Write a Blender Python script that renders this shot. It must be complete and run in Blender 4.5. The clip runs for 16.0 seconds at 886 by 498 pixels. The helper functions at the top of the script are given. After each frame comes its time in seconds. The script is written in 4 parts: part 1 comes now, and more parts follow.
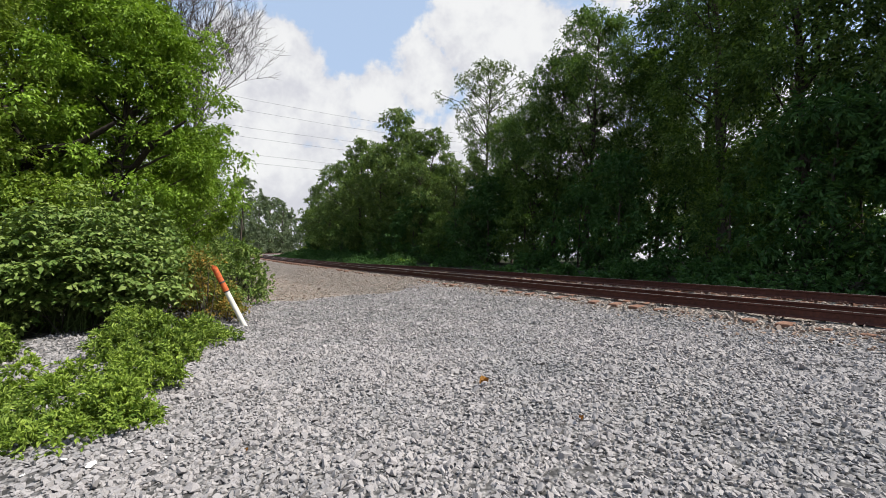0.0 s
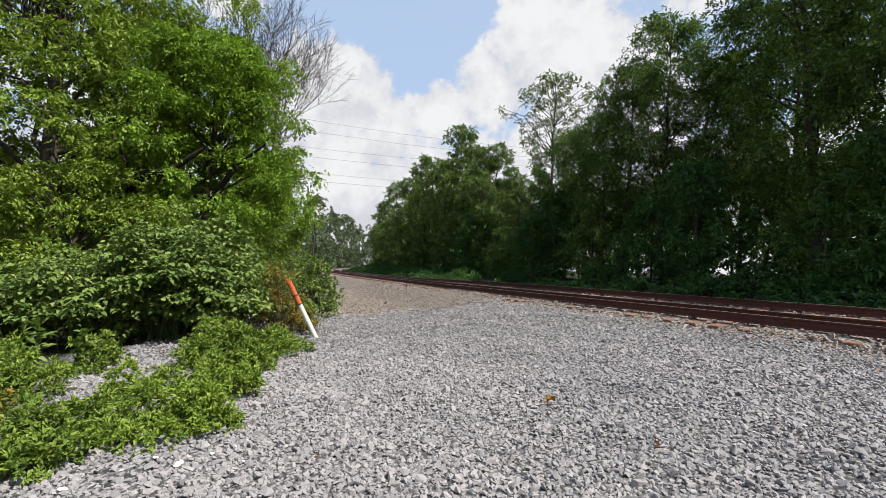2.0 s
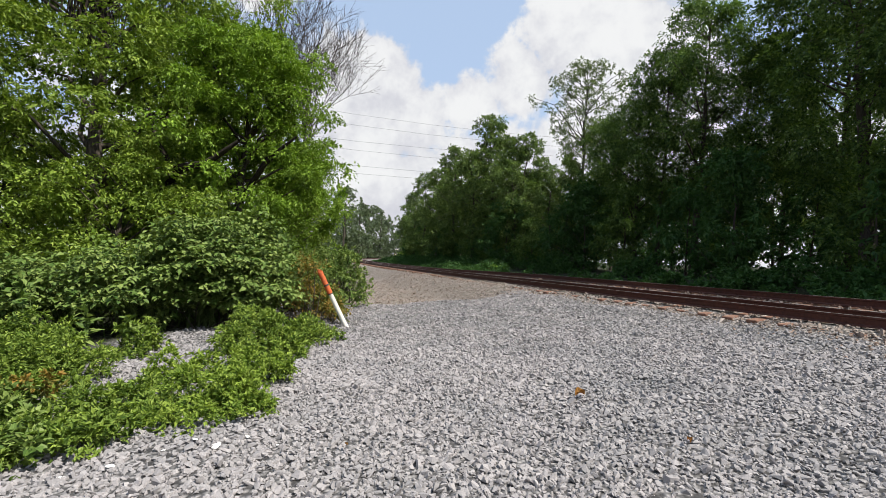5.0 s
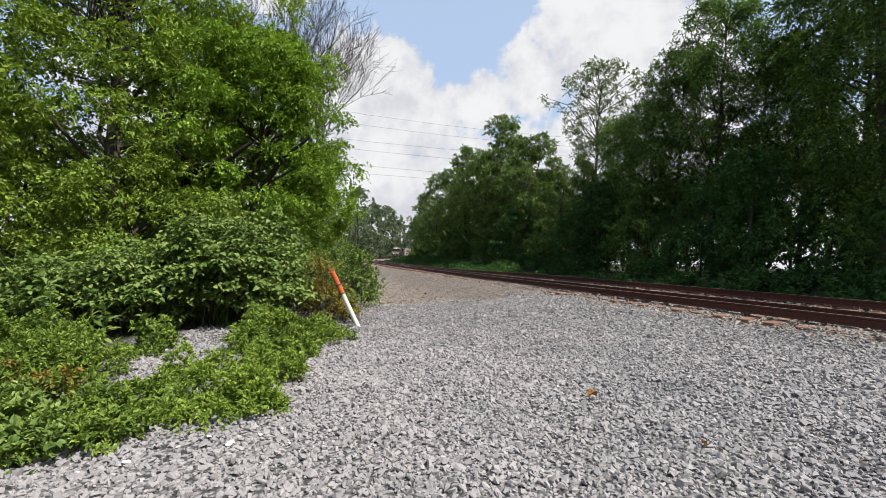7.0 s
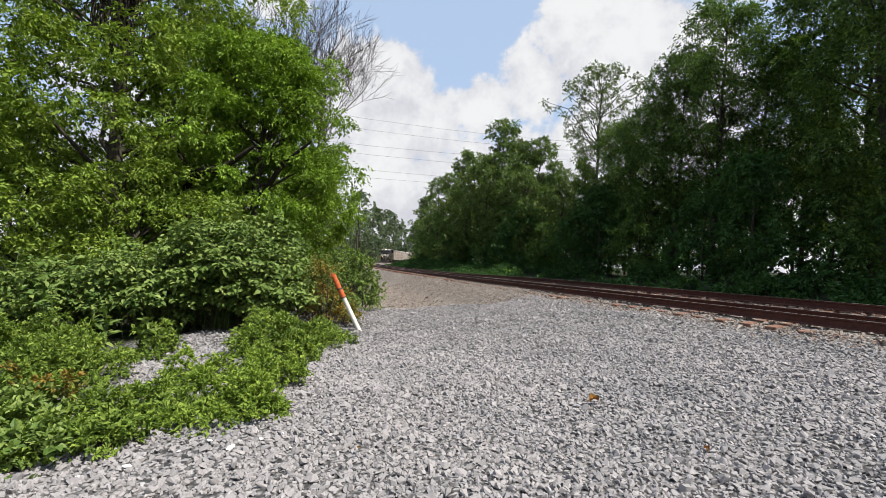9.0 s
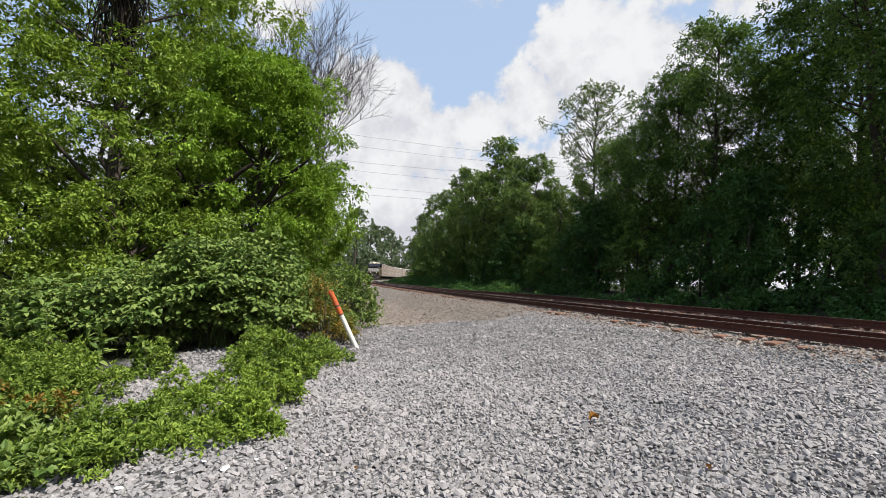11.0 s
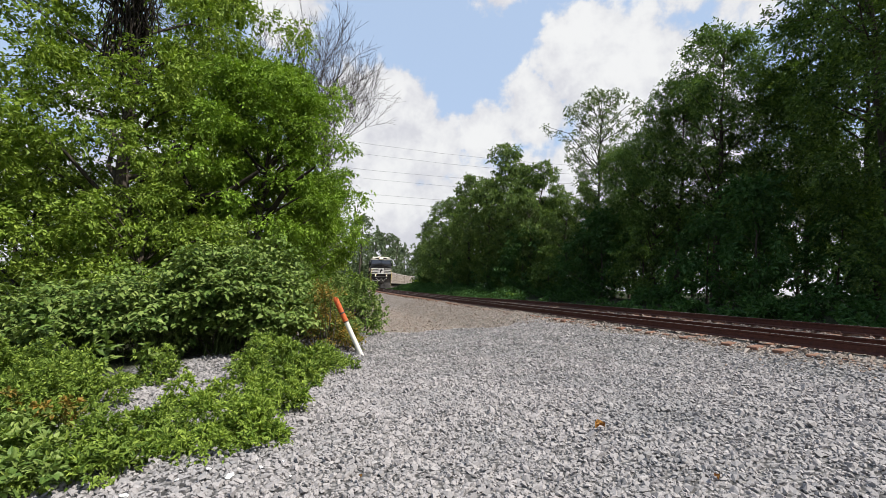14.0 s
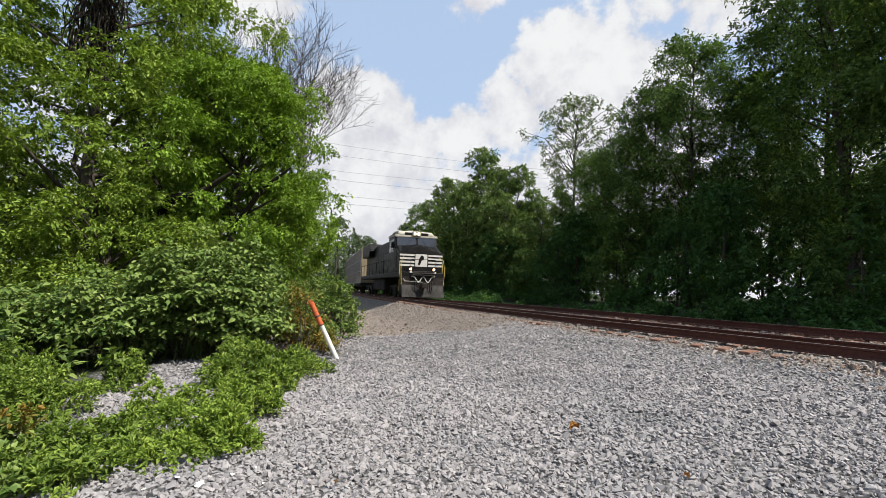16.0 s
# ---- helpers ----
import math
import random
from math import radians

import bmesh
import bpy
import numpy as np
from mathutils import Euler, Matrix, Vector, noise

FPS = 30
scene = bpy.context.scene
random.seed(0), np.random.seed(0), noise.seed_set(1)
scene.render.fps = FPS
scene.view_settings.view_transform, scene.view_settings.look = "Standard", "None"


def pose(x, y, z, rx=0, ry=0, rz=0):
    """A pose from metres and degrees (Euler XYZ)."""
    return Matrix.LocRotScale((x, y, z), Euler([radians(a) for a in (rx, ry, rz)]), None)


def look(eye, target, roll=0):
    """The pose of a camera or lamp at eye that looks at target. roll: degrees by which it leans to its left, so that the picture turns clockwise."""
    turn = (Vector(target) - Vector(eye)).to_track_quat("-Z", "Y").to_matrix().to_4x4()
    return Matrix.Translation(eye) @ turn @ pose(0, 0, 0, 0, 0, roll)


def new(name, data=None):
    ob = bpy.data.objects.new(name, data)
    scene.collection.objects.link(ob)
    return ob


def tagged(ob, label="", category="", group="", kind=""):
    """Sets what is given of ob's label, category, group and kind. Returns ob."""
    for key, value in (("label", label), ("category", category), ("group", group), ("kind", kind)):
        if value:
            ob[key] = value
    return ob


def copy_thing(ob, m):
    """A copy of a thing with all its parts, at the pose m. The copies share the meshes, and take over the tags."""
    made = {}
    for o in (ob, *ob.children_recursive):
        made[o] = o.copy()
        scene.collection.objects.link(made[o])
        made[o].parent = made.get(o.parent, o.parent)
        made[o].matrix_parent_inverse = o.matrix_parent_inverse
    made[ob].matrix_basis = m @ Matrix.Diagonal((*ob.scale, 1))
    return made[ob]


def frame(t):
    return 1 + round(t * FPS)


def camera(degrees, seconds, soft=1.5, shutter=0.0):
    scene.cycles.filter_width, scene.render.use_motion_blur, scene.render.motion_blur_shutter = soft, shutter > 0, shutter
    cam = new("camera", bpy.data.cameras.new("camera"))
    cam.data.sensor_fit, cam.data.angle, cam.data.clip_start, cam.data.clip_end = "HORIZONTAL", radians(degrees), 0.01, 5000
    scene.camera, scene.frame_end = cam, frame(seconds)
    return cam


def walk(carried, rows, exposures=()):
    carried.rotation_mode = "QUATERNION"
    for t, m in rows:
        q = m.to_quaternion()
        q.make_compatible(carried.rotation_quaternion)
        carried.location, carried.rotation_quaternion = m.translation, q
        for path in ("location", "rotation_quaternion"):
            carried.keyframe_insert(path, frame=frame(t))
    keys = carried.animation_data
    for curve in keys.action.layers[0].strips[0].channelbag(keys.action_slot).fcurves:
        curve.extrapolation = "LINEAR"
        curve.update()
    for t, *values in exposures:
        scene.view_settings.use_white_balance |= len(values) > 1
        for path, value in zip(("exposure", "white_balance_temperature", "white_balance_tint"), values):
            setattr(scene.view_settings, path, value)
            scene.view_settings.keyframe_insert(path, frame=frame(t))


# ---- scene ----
EYE = (0.0, 0.0, 1.6)
cam = camera(86.73, 16.0, soft=0.65)
walk(cam, [
    (0, pose(*EYE, 90.69, -1.17, -13.38)),
    (0.5, pose(*EYE, 91.53, -1.19, -10.71)),
    (1, pose(*EYE, 92.01, -1.06, -8.32)),
    (1.5, pose(*EYE, 92.30, -1.15, -6.65)),
    (2, pose(*EYE, 92.34, -1.26, -5.56)),
    (2.5, pose(*EYE, 92.10, -1.38, -4.79)),
    (3, pose(*EYE, 91.94, -1.43, -3.98)),
    (3.5, pose(*EYE, 91.67, -1.55, -3.23)),
    (4, pose(*EYE, 91.24, -1.57, -2.83)),
    (6.5, pose(*EYE, 91.12, -1.70, -0.96)),
    (7, pose(*EYE, 91.15, -1.77, -0.66)),
    (7.5, pose(*EYE, 91.17, -1.73, -0.28)),
    (8, pose(*EYE, 91.21, -1.72, -0.04)),
    (8.5, pose(*EYE, 91.28, -1.73, -0.21)),
    (9, pose(*EYE, 91.62, -1.78, -0.52)),
    (9.5, pose(*EYE, 92.13, -1.72, -0.58)),
    (10, pose(*EYE, 92.71, -1.64, -0.68)),
    (12.5, pose(*EYE, 94.28, -1.62, -0.83)),
    (13, pose(*EYE, 94.30, -1.64, -0.54)),
    (13.5, pose(*EYE, 94.40, -1.66, -0.31)),
    (14, pose(*EYE, 94.48, -1.60, -0.18)),
    (14.5, pose(*EYE, 94.51, -1.61, -0.29)),
    (15, pose(*EYE, 94.53, -1.63, -0.46)),
    (15.5, pose(*EYE, 94.54, -1.67, -1.12)),
    (16, pose(*EYE, 94.93, -1.64, -3.00)),
])

# ---- light ----
SUN_TO = Vector((0.47, -0.31, 0.83)).normalized()
sun = new("sun", bpy.data.lights.new("sun", "SUN"))
sun.data.energy, sun.data.angle, sun.data.color = 5.0, radians(0.8), (1.0, 0.955, 0.88)
sun.matrix_world = look((0, 0, 60), Vector((0, 0, 60)) - SUN_TO)
scene.view_settings.exposure = 0.52


def build_world():
    """Clear summer sky with cumulus banks: bank = direction, size, weight."""
    wd = bpy.data.worlds.new("sky")
    scene.world = wd
    wd.use_nodes = True
    nt = wd.node_tree
    nt.nodes.clear()
    n, l = nt.nodes.new, nt.links.new
    sky = n("ShaderNodeTexSky")
    sky.sky_type, sky.sun_disc = "NISHITA", False
    sky.sun_elevation = math.asin(SUN_TO.z)
    sky.sun_rotation = math.atan2(SUN_TO.x, SUN_TO.y)
    sky.air_density, sky.dust_density = 1.0, 1.5
    co = n("ShaderNodeTexCoord")

    def mth(op, a, b=None, c=None, clamp=False):
        m = n("ShaderNodeMath")
        m.operation, m.use_clamp = op, clamp
        for i, v in enumerate((a, b, c)):
            if v is None:
                continue
            if isinstance(v, (int, float)):
                m.inputs[i].default_value = v
            else:
                l(v, m.inputs[i])
        return m.outputs[0]

    def noise_of(scale, detail, rough, dist=0.0):
        t = n("ShaderNodeTexNoise")
        t.inputs["Scale"].default_value, t.inputs["Detail"].default_value = scale, detail
        t.inputs["Roughness"].default_value, t.inputs["Distortion"].default_value = rough, dist
        l(co.outputs["Generated"], t.inputs["Vector"])
        return t.outputs["Fac"]

    puff = noise_of(9.0, 9.0, 0.58)
    fine = noise_of(26.0, 8.0, 0.6, 0.3)
    wide = noise_of(2.2, 5.0, 0.55)
    banks = []
    for az, el, size, wgt in SKY_BANKS:
        d = Vector((math.sin(radians(az)) * math.cos(radians(el)), math.cos(radians(az)) * math.cos(radians(el)), math.sin(radians(el))))
        dist = n("ShaderNodeVectorMath")
        dist.operation = "DISTANCE"
        l(co.outputs["Generated"], dist.inputs[0])
        dist.inputs[1].default_value = d
        banks.append(mth("MULTIPLY", mth("SUBTRACT", 1.0, mth("DIVIDE", dist.outputs["Value"], size), None, True), wgt))
    total = banks[0]
    for b in banks[1:]:
        total = mth("MAXIMUM", total, b)
    sep = n("ShaderNodeSeparateXYZ")
    l(co.outputs["Generated"], sep.inputs[0])
    low = mth("MULTIPLY", mth("SUBTRACT", 1.0, mth("DIVIDE", sep.outputs["Z"], 0.40), None, True), 1.45)
    dens = mth("ADD", mth("MAXIMUM", total, low), mth("MULTIPLY", mth("SUBTRACT", puff, 0.5), 1.5))
    dens = mth("ADD", dens, mth("MULTIPLY", mth("SUBTRACT", fine, 0.5), 0.35))
    dens = mth("ADD", dens, mth("MULTIPLY", mth("SUBTRACT", wide, 0.5), 0.5))
    mask = n("ShaderNodeMapRange")
    mask.interpolation_type = "SMOOTHSTEP"
    for k, v in (("From Min", 0.34), ("From Max", 0.56)):
        mask.inputs[k].default_value = v
    l(dens, mask.inputs["Value"])
    thick = n("ShaderNodeMapRange")
    thick.interpolation_type = "SMOOTHSTEP"
    for k, v in (("From Min", 0.38), ("From Max", 0.74)):
        thick.inputs[k].default_value = v
    l(mth("ADD", mth("ADD", puff, mth("MULTIPLY", total, 0.13)), mth("MULTIPLY", mth("SUBTRACT", fine, 0.5), 0.4)), thick.inputs["Value"])
    tone = n("ShaderNodeMix")
    tone.data_type = "RGBA"
    tone.inputs[6].default_value = (4.35, 4.4, 4.8, 1)
    tone.inputs[7].default_value = (5.9, 5.95, 6.0, 1)
    l(thick.outputs[0], tone.inputs[0])
    haze = n("ShaderNodeMix")
    haze.data_type = "RGBA"
    haze.inputs[0].default_value = 0.75
    l(sky.outputs[0], haze.inputs[6])
    haze.inputs[7].default_value = (3.6, 4.6, 6.2, 1)
    mix = n("ShaderNodeMix")
    mix.data_type = "RGBA"
    l(mask.outputs[0], mix.inputs[0])
    l(haze.outputs[2], mix.inputs[6])
    l(tone.outputs[2], mix.inputs[7])
    bg = n("ShaderNodeBackground")
    bg.inputs[1].default_value = 0.106
    l(mix.outputs[2], bg.inputs[0])
    out = n("ShaderNodeOutputWorld")
    l(bg.outputs[0], out.inputs[0])


# azimuth, elevation, size, weight
SKY_BANKS = [
    (-7, 19.5, 0.16, 1.35), (-3, 16, 0.16, 1.2), (-12, 17, 0.2, 1.2), (17, 25, 0.17, 1.1), (11, 21, 0.13, 1.05), (5, 18.5, 0.11, 1.0), (24, 20, 0.28, 1.0),
    (6, 33, 0.09, 0.85), (-20, 30, 0.12, 0.9), (34, 34, 0.3, 0.8), (150, 40, 0.3, 0.8), (-120, 35, 0.3, 0.8),
]
build_world()


# ---- materials ----
class Mat:
    """Small helper round one node material with a Principled shader."""

    def __init__(self, name, rough=0.8, metal=0.0, color=(0.5, 0.5, 0.5), spec=0.5):
        self.m = bpy.data.materials.new(name)
        self.m.use_nodes = True
        self.nt = self.m.node_tree
        self.b = self.nt.nodes["Principled BSDF"]
        self.b.inputs["Base Color"].default_value = (*color, 1)
        self.b.inputs["Roughness"].default_value = rough
        self.b.inputs["Metallic"].default_value = metal
        self.b.inputs["Specular IOR Level"].default_value = spec
        self.co = self.nt.nodes.new("ShaderNodeTexCoord").outputs["Object"]

    def n(self, kind, **inp):
        nd = self.nt.nodes.new(kind)
        for k, v in inp.items():
            self.put(v, nd.inputs[k.replace("_", " ")])
        return nd

    def put(self, v, sock):
        if hasattr(v, "is_linked"):
            self.nt.links.new(v, sock)
        elif isinstance(v, tuple) and len(v) == 3 and sock.type == "RGBA":
            sock.default_value = (*v, 1)
        else:
            sock.default_value = v

    def noise(self, scale, detail=4.0, rough=0.6, vec=None):
        nd = self.n("ShaderNodeTexNoise", Scale=scale, Detail=detail, Roughness=rough)
        self.put(vec or self.co, nd.inputs["Vector"])
        return nd.outputs["Fac"]

    def voronoi(self, scale, feature="F1", vec=None):
        nd = self.n("ShaderNodeTexVoronoi", Scale=scale)
        nd.feature = feature
        self.put(vec or self.co, nd.inputs["Vector"])
        return nd

    def ramp(self, fac, stops):
        nd = self.n("ShaderNodeValToRGB", Fac=fac)
        e = nd.color_ramp.elements
        while len(e) < len(stops):
            e.new(0.5)
        for el, (p, c) in zip(e, stops):
            el.position, el.color = p, (*c, 1)
        return nd.outputs["Color"]

    def mix(self, fac, a, b, kind="MIX"):
        nd = self.nt.nodes.new("ShaderNodeMix")
        nd.data_type, nd.blend_type = "RGBA", kind
        self.put(fac, nd.inputs[0])
        self.put(a, nd.inputs[6])
        self.put(b, nd.inputs[7])
        return nd.outputs[2]

    def remap(self, v, a, b, c=0.0, d=1.0):
        nd = self.n("ShaderNodeMapRange", Value=v)
        for k, x in (("From Min", a), ("From Max", b), ("To Min", c), ("To Max", d)):
            nd.inputs[k].default_value = x
        return nd.outputs[0]

    def island(self):
        return self.nt.nodes.new("ShaderNodeNewGeometry").outputs["Random Per Island"]

    def objrandom(self):
        return self.nt.nodes.new("ShaderNodeObjectInfo").outputs["Random"]

    def color(self, c):
        self.put(c, self.b.inputs["Base Color"])
        return self

    def rough(self, r):
        self.put(r, self.b.inputs["Roughness"])
        return self

    def bump(self, h, strength=0.5, dist=0.01):
        nd = self.n("ShaderNodeBump", Height=h, Strength=strength, Distance=dist)
        self.nt.links.new(nd.outputs[0], self.b.inputs["Normal"])
        return self


def leaf_material(name, dark, mid, light, through_it=0.35, rough=0.5, far=1.6):
    """Leaf: colour varies leaf by leaf and in soft patches, and lets some light through."""
    m = Mat(name, rough=rough, spec=0.15)
    patch = m.noise(far, 3.0, 0.6)
    a = m.ramp(m.island(), [(0.0, dark), (0.45, mid), (0.9, light), (1.0, tuple(1.25 * v for v in light))])
    b = m.mix(m.remap(patch, 0.35, 0.7), dark, light)
    c = m.mix(0.4, a, b)
    m.color(c)
    tr = m.n("ShaderNodeBsdfTranslucent")
    warm = m.mix(1.0, c, (1.15, 1.2, 0.55), "MULTIPLY")
    m.put(warm, tr.inputs["Color"])
    mx = m.n("ShaderNodeMixShader", Fac=through_it)
    m.nt.links.new(m.b.outputs[0], mx.inputs[1])
    m.nt.links.new(tr.outputs[0], mx.inputs[2])
    out = m.nt.nodes["Material Output"]
    m.nt.links.new(mx.outputs[0], out.inputs[0])
    return m.m


def plain(name, color, rough=0.6, metal=0.0, vary=0.25, scale=8.0, dirt=None, spec=0.5):
    """Painted or cast surface with grain, and dirt in patches."""
    m = Mat(name, rough=rough, metal=metal, spec=spec)
    lo = tuple(v * (1 - vary) for v in color)
    hi = tuple(min(1, v * (1 + vary)) for v in color)
    c = m.mix(m.noise(scale, 5.0), lo, hi)
    if dirt:
        c = m.mix(m.remap(m.noise(scale * 0.3, 6.0, 0.7), 0.45, 0.75, 0.0, 0.75), c, dirt)
    m.color(c)
    m.rough(m.remap(m.noise(scale * 2.5), 0.3, 0.7, max(0.05, rough - 0.12), min(1, rough + 0.12)))
    m.bump(m.noise(scale * 6, 4.0), 0.15, 0.004)
    return m.m


def stone_material(name, tones, rust=None):
    m = Mat(name, rough=0.95, spec=0.15)
    c = m.ramp(m.island(), tones)
    c = m.mix(m.remap(m.noise(130.0, 4.0, 0.75), 0.35, 0.65, 0.0, 0.5), c, (0.12, 0.12, 0.122))
    c = m.mix(m.remap(m.noise(0.55, 4.0, 0.6), 0.48, 0.7, 0.0, 0.45), c, (0.17, 0.176, 0.18))
    if rust:
        c = m.mix(rust, c, (0.24, 0.145, 0.095))
    m.color(c)
    m.bump(m.noise(110.0, 4.0), 0.45, 0.004)
    return m.m


GREY = [(0.0, (0.241, 0.226, 0.223)), (0.2, (0.291, 0.271, 0.265)), (0.5, (0.325, 0.301, 0.295)), (0.75, (0.350, 0.321, 0.313)), (0.95, (0.380, 0.351, 0.341)), (1.0, (0.441, 0.411, 0.398))]
BROWN = [(0.0, (0.17, 0.14, 0.118)), (0.3, (0.28, 0.235, 0.2)), (0.6, (0.34, 0.29, 0.248)), (0.85, (0.38, 0.34, 0.30)), (1.0, (0.45, 0.41, 0.37))]
M_STONE = stone_material("ballast_grey", GREY)
M_STONE_RUST = stone_material("ballast_rusty", BROWN, 0.55)
M_STONE_BROWN = stone_material("ballast_brown", BROWN, 0.25)


def ground_material():
    """Fine ballast under the loose stones; brown shoulder further on, leaf litter and grass at the sides by vertex zone."""
    m = Mat("ballast_ground", rough=0.95, spec=0.2)
    zone = m.n("ShaderNodeVertexColor")
    zone.layer_name = "zone"
    sep = m.n("ShaderNodeSeparateColor", Color=zone.outputs["Color"])
    v = m.voronoi(19.0)
    big = m.voronoi(9.0)
    shade = m.mix(0.5, v.outputs["Color"], big.outputs["Color"])
    bw = m.n("ShaderNodeRGBToBW", Color=shade)
    grey = m.ramp(bw.outputs[0], [(0.1, (0.13, 0.126, 0.124)), (0.5, (0.26, 0.247, 0.241)), (0.9, (0.36, 0.342, 0.332))])
    brown = m.ramp(bw.outputs[0], [(0.1, (0.19, 0.158, 0.13)), (0.5, (0.35, 0.297, 0.252)), (0.9, (0.47, 0.415, 0.36))])
    soil = m.ramp(m.noise(6.0, 6.0, 0.7), [(0.3, (0.03, 0.035, 0.015)), (0.55, (0.05, 0.06, 0.025)), (0.75, (0.09, 0.08, 0.045))])
    c = m.mix(sep.outputs[0], grey, brown)
    c = m.mix(sep.outputs[1], c, soil)
    # Shade between stones painted in: colour darkens away from each cell's middle.
    gap_shade = m.remap(v.outputs["Distance"], 0.2, 0.72, 1.0, 0.22)
    c = m.mix(1.0, c, gap_shade, "MULTIPLY")
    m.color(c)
    m.bump(m.remap(v.outputs["Distance"], 0.0, 0.7, 1.0, 0.0), 0.9, 0.035)
    return m.m


M_GROUND = ground_material()
M_LEAF_TREE = leaf_material("leaf_ash", (0.085, 0.145, 0.02), (0.17, 0.255, 0.034), (0.28, 0.36, 0.062), 0.27)
M_LEAF_BRIGHT = leaf_material("leaf_bright", (0.085, 0.15, 0.016), (0.155, 0.26, 0.026), (0.25, 0.37, 0.05), 0.27)
M_LEAF_SHRUB = leaf_material("leaf_shrub", (0.045, 0.095, 0.018), (0.11, 0.18, 0.036), (0.24, 0.30, 0.085), 0.22, 0.5)
M_LEAF_DRY = leaf_material("leaf_turning", (0.06, 0.10, 0.018), (0.16, 0.165, 0.035), (0.33, 0.19, 0.045), 0.3)
M_LEAF_WEED = leaf_material("leaf_weed", (0.04, 0.08, 0.012), (0.125, 0.20, 0.03), (0.30, 0.385, 0.075), 0.27, 0.6, 4.0)
M_LEAF_WEED_PALE = leaf_material("leaf_weed_pale", (0.06, 0.115, 0.016), (0.18, 0.265, 0.038), (0.34, 0.43, 0.08), 0.3, 0.6, 4.0)
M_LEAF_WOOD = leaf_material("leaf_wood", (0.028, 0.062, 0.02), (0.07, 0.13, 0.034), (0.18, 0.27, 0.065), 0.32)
# Wood leaf with sunlight put into its colour, for the mid-distance trees.
M_LEAF_MID = leaf_material("leaf_wood_painted_lit", (0.042, 0.08, 0.026), (0.10, 0.16, 0.045), (0.22, 0.295, 0.085), 0.3)
M_LEAF_VINE = leaf_material("leaf_vine", (0.024, 0.068, 0.02), (0.044, 0.108, 0.03), (0.085, 0.165, 0.045), 0.25)
M_LEAF_AIRY = leaf_material("leaf_pale", (0.07, 0.10, 0.045), (0.12, 0.165, 0.075), (0.2, 0.25, 0.13), 0.35)


def bark_material(name, lo, hi):
    m = Mat(name, rough=0.95, spec=0.15)
    st = m.n("ShaderNodeMapping", Vector=m.co)
    st.inputs["Scale"].default_value = (6, 6, 0.8)
    g = m.noise(3.0, 6.0, 0.65, st.outputs[0])
    m.color(m.ramp(g, [(0.3, lo), (0.7, hi)]))
    m.bump(g, 0.8, 0.02)
    return m.m


M_BARK = bark_material("bark", (0.035, 0.028, 0.022), (0.11, 0.092, 0.075))
M_BARK_DARK = bark_material("bark_dark", (0.014, 0.011, 0.009), (0.05, 0.04, 0.032))
M_STALK = bark_material("green_stalk", (0.05, 0.08, 0.02), (0.12, 0.16, 0.05))
M_BARK_PALE = bark_material("bark_dead", (0.035, 0.03, 0.028), (0.10, 0.088, 0.08))


def rail_material():
    m = Mat("rusty_rail", rough=0.75, spec=0.4)
    g = m.noise(14.0, 6.0, 0.7)
    m.color(m.ramp(g, [(0.25, (0.036, 0.012, 0.008)), (0.55, (0.075, 0.023, 0.015)), (0.8, (0.13, 0.045, 0.027))]))
    m.bump(m.noise(60.0, 4.0), 0.3, 0.003)
    return m.m


M_RAIL = rail_material()
M_RAILTOP = plain("worn_rail_top", (0.42, 0.38, 0.36), 0.32, 0.75, 0.2, 5.0)


def tie_material():
    m = Mat("weathered_tie", rough=0.95, spec=0.15)
    st = m.n("ShaderNodeMapping", Vector=m.co)
    st.inputs["Scale"].default_value = (1.2, 14, 14)
    g = m.noise(3.0, 7.0, 0.7, st.outputs[0])
    c = m.ramp(g, [(0.3, (0.07, 0.038, 0.027)), (0.5, (0.19, 0.105, 0.075)), (0.75, (0.33, 0.21, 0.155))])
    m.color(m.mix(m.remap(m.objrandom(), 0, 1, 0.0, 0.45), c, (0.2, 0.11, 0.075)))
    m.bump(g, 0.8, 0.01)
    return m.m


M_TIE = tie_material()
M_STEEL = plain("rusty_plate", (0.10, 0.05, 0.035), 0.8, 0.2, 0.4, 20.0)


# ---- mesh helpers ----
def part(name, bm, material, parent, label=""):
    """Links a bmesh as one mesh object under a thing or a part."""
    me = bpy.data.meshes.new(name)
    bm.to_mesh(me)
    bm.free()
    me.materials.append(material)
    ob = new(name, me)
    if parent is not None:
        ob.parent = parent
    return tagged(ob, label=label)


def mesh_np(name, verts, faces, material, smooth=False):
    """A mesh from numpy arrays: verts (n, 3), faces (m, k)."""
    me = bpy.data.meshes.new(name)
    verts = np.ascontiguousarray(verts, dtype=np.float32)
    faces = np.ascontiguousarray(faces, dtype=np.int32)
    m, k = faces.shape
    me.vertices.add(len(verts))
    me.vertices.foreach_set("co", verts.ravel())
    me.loops.add(m * k)
    me.loops.foreach_set("vertex_index", faces.ravel())
    me.polygons.add(m)
    me.polygons.foreach_set("loop_start", np.arange(0, m * k, k, dtype=np.int32))
    me.polygons.foreach_set("loop_total", np.full(m, k, dtype=np.int32))
    me.polygons.foreach_set("use_smooth", np.full(m, smooth, dtype=bool))
    me.materials.append(material)
    me.update(calc_edges=True)
    me.validate()
    return me


def unit(v):
    return v / np.maximum(1e-9, np.linalg.norm(v, axis=-1, keepdims=True))


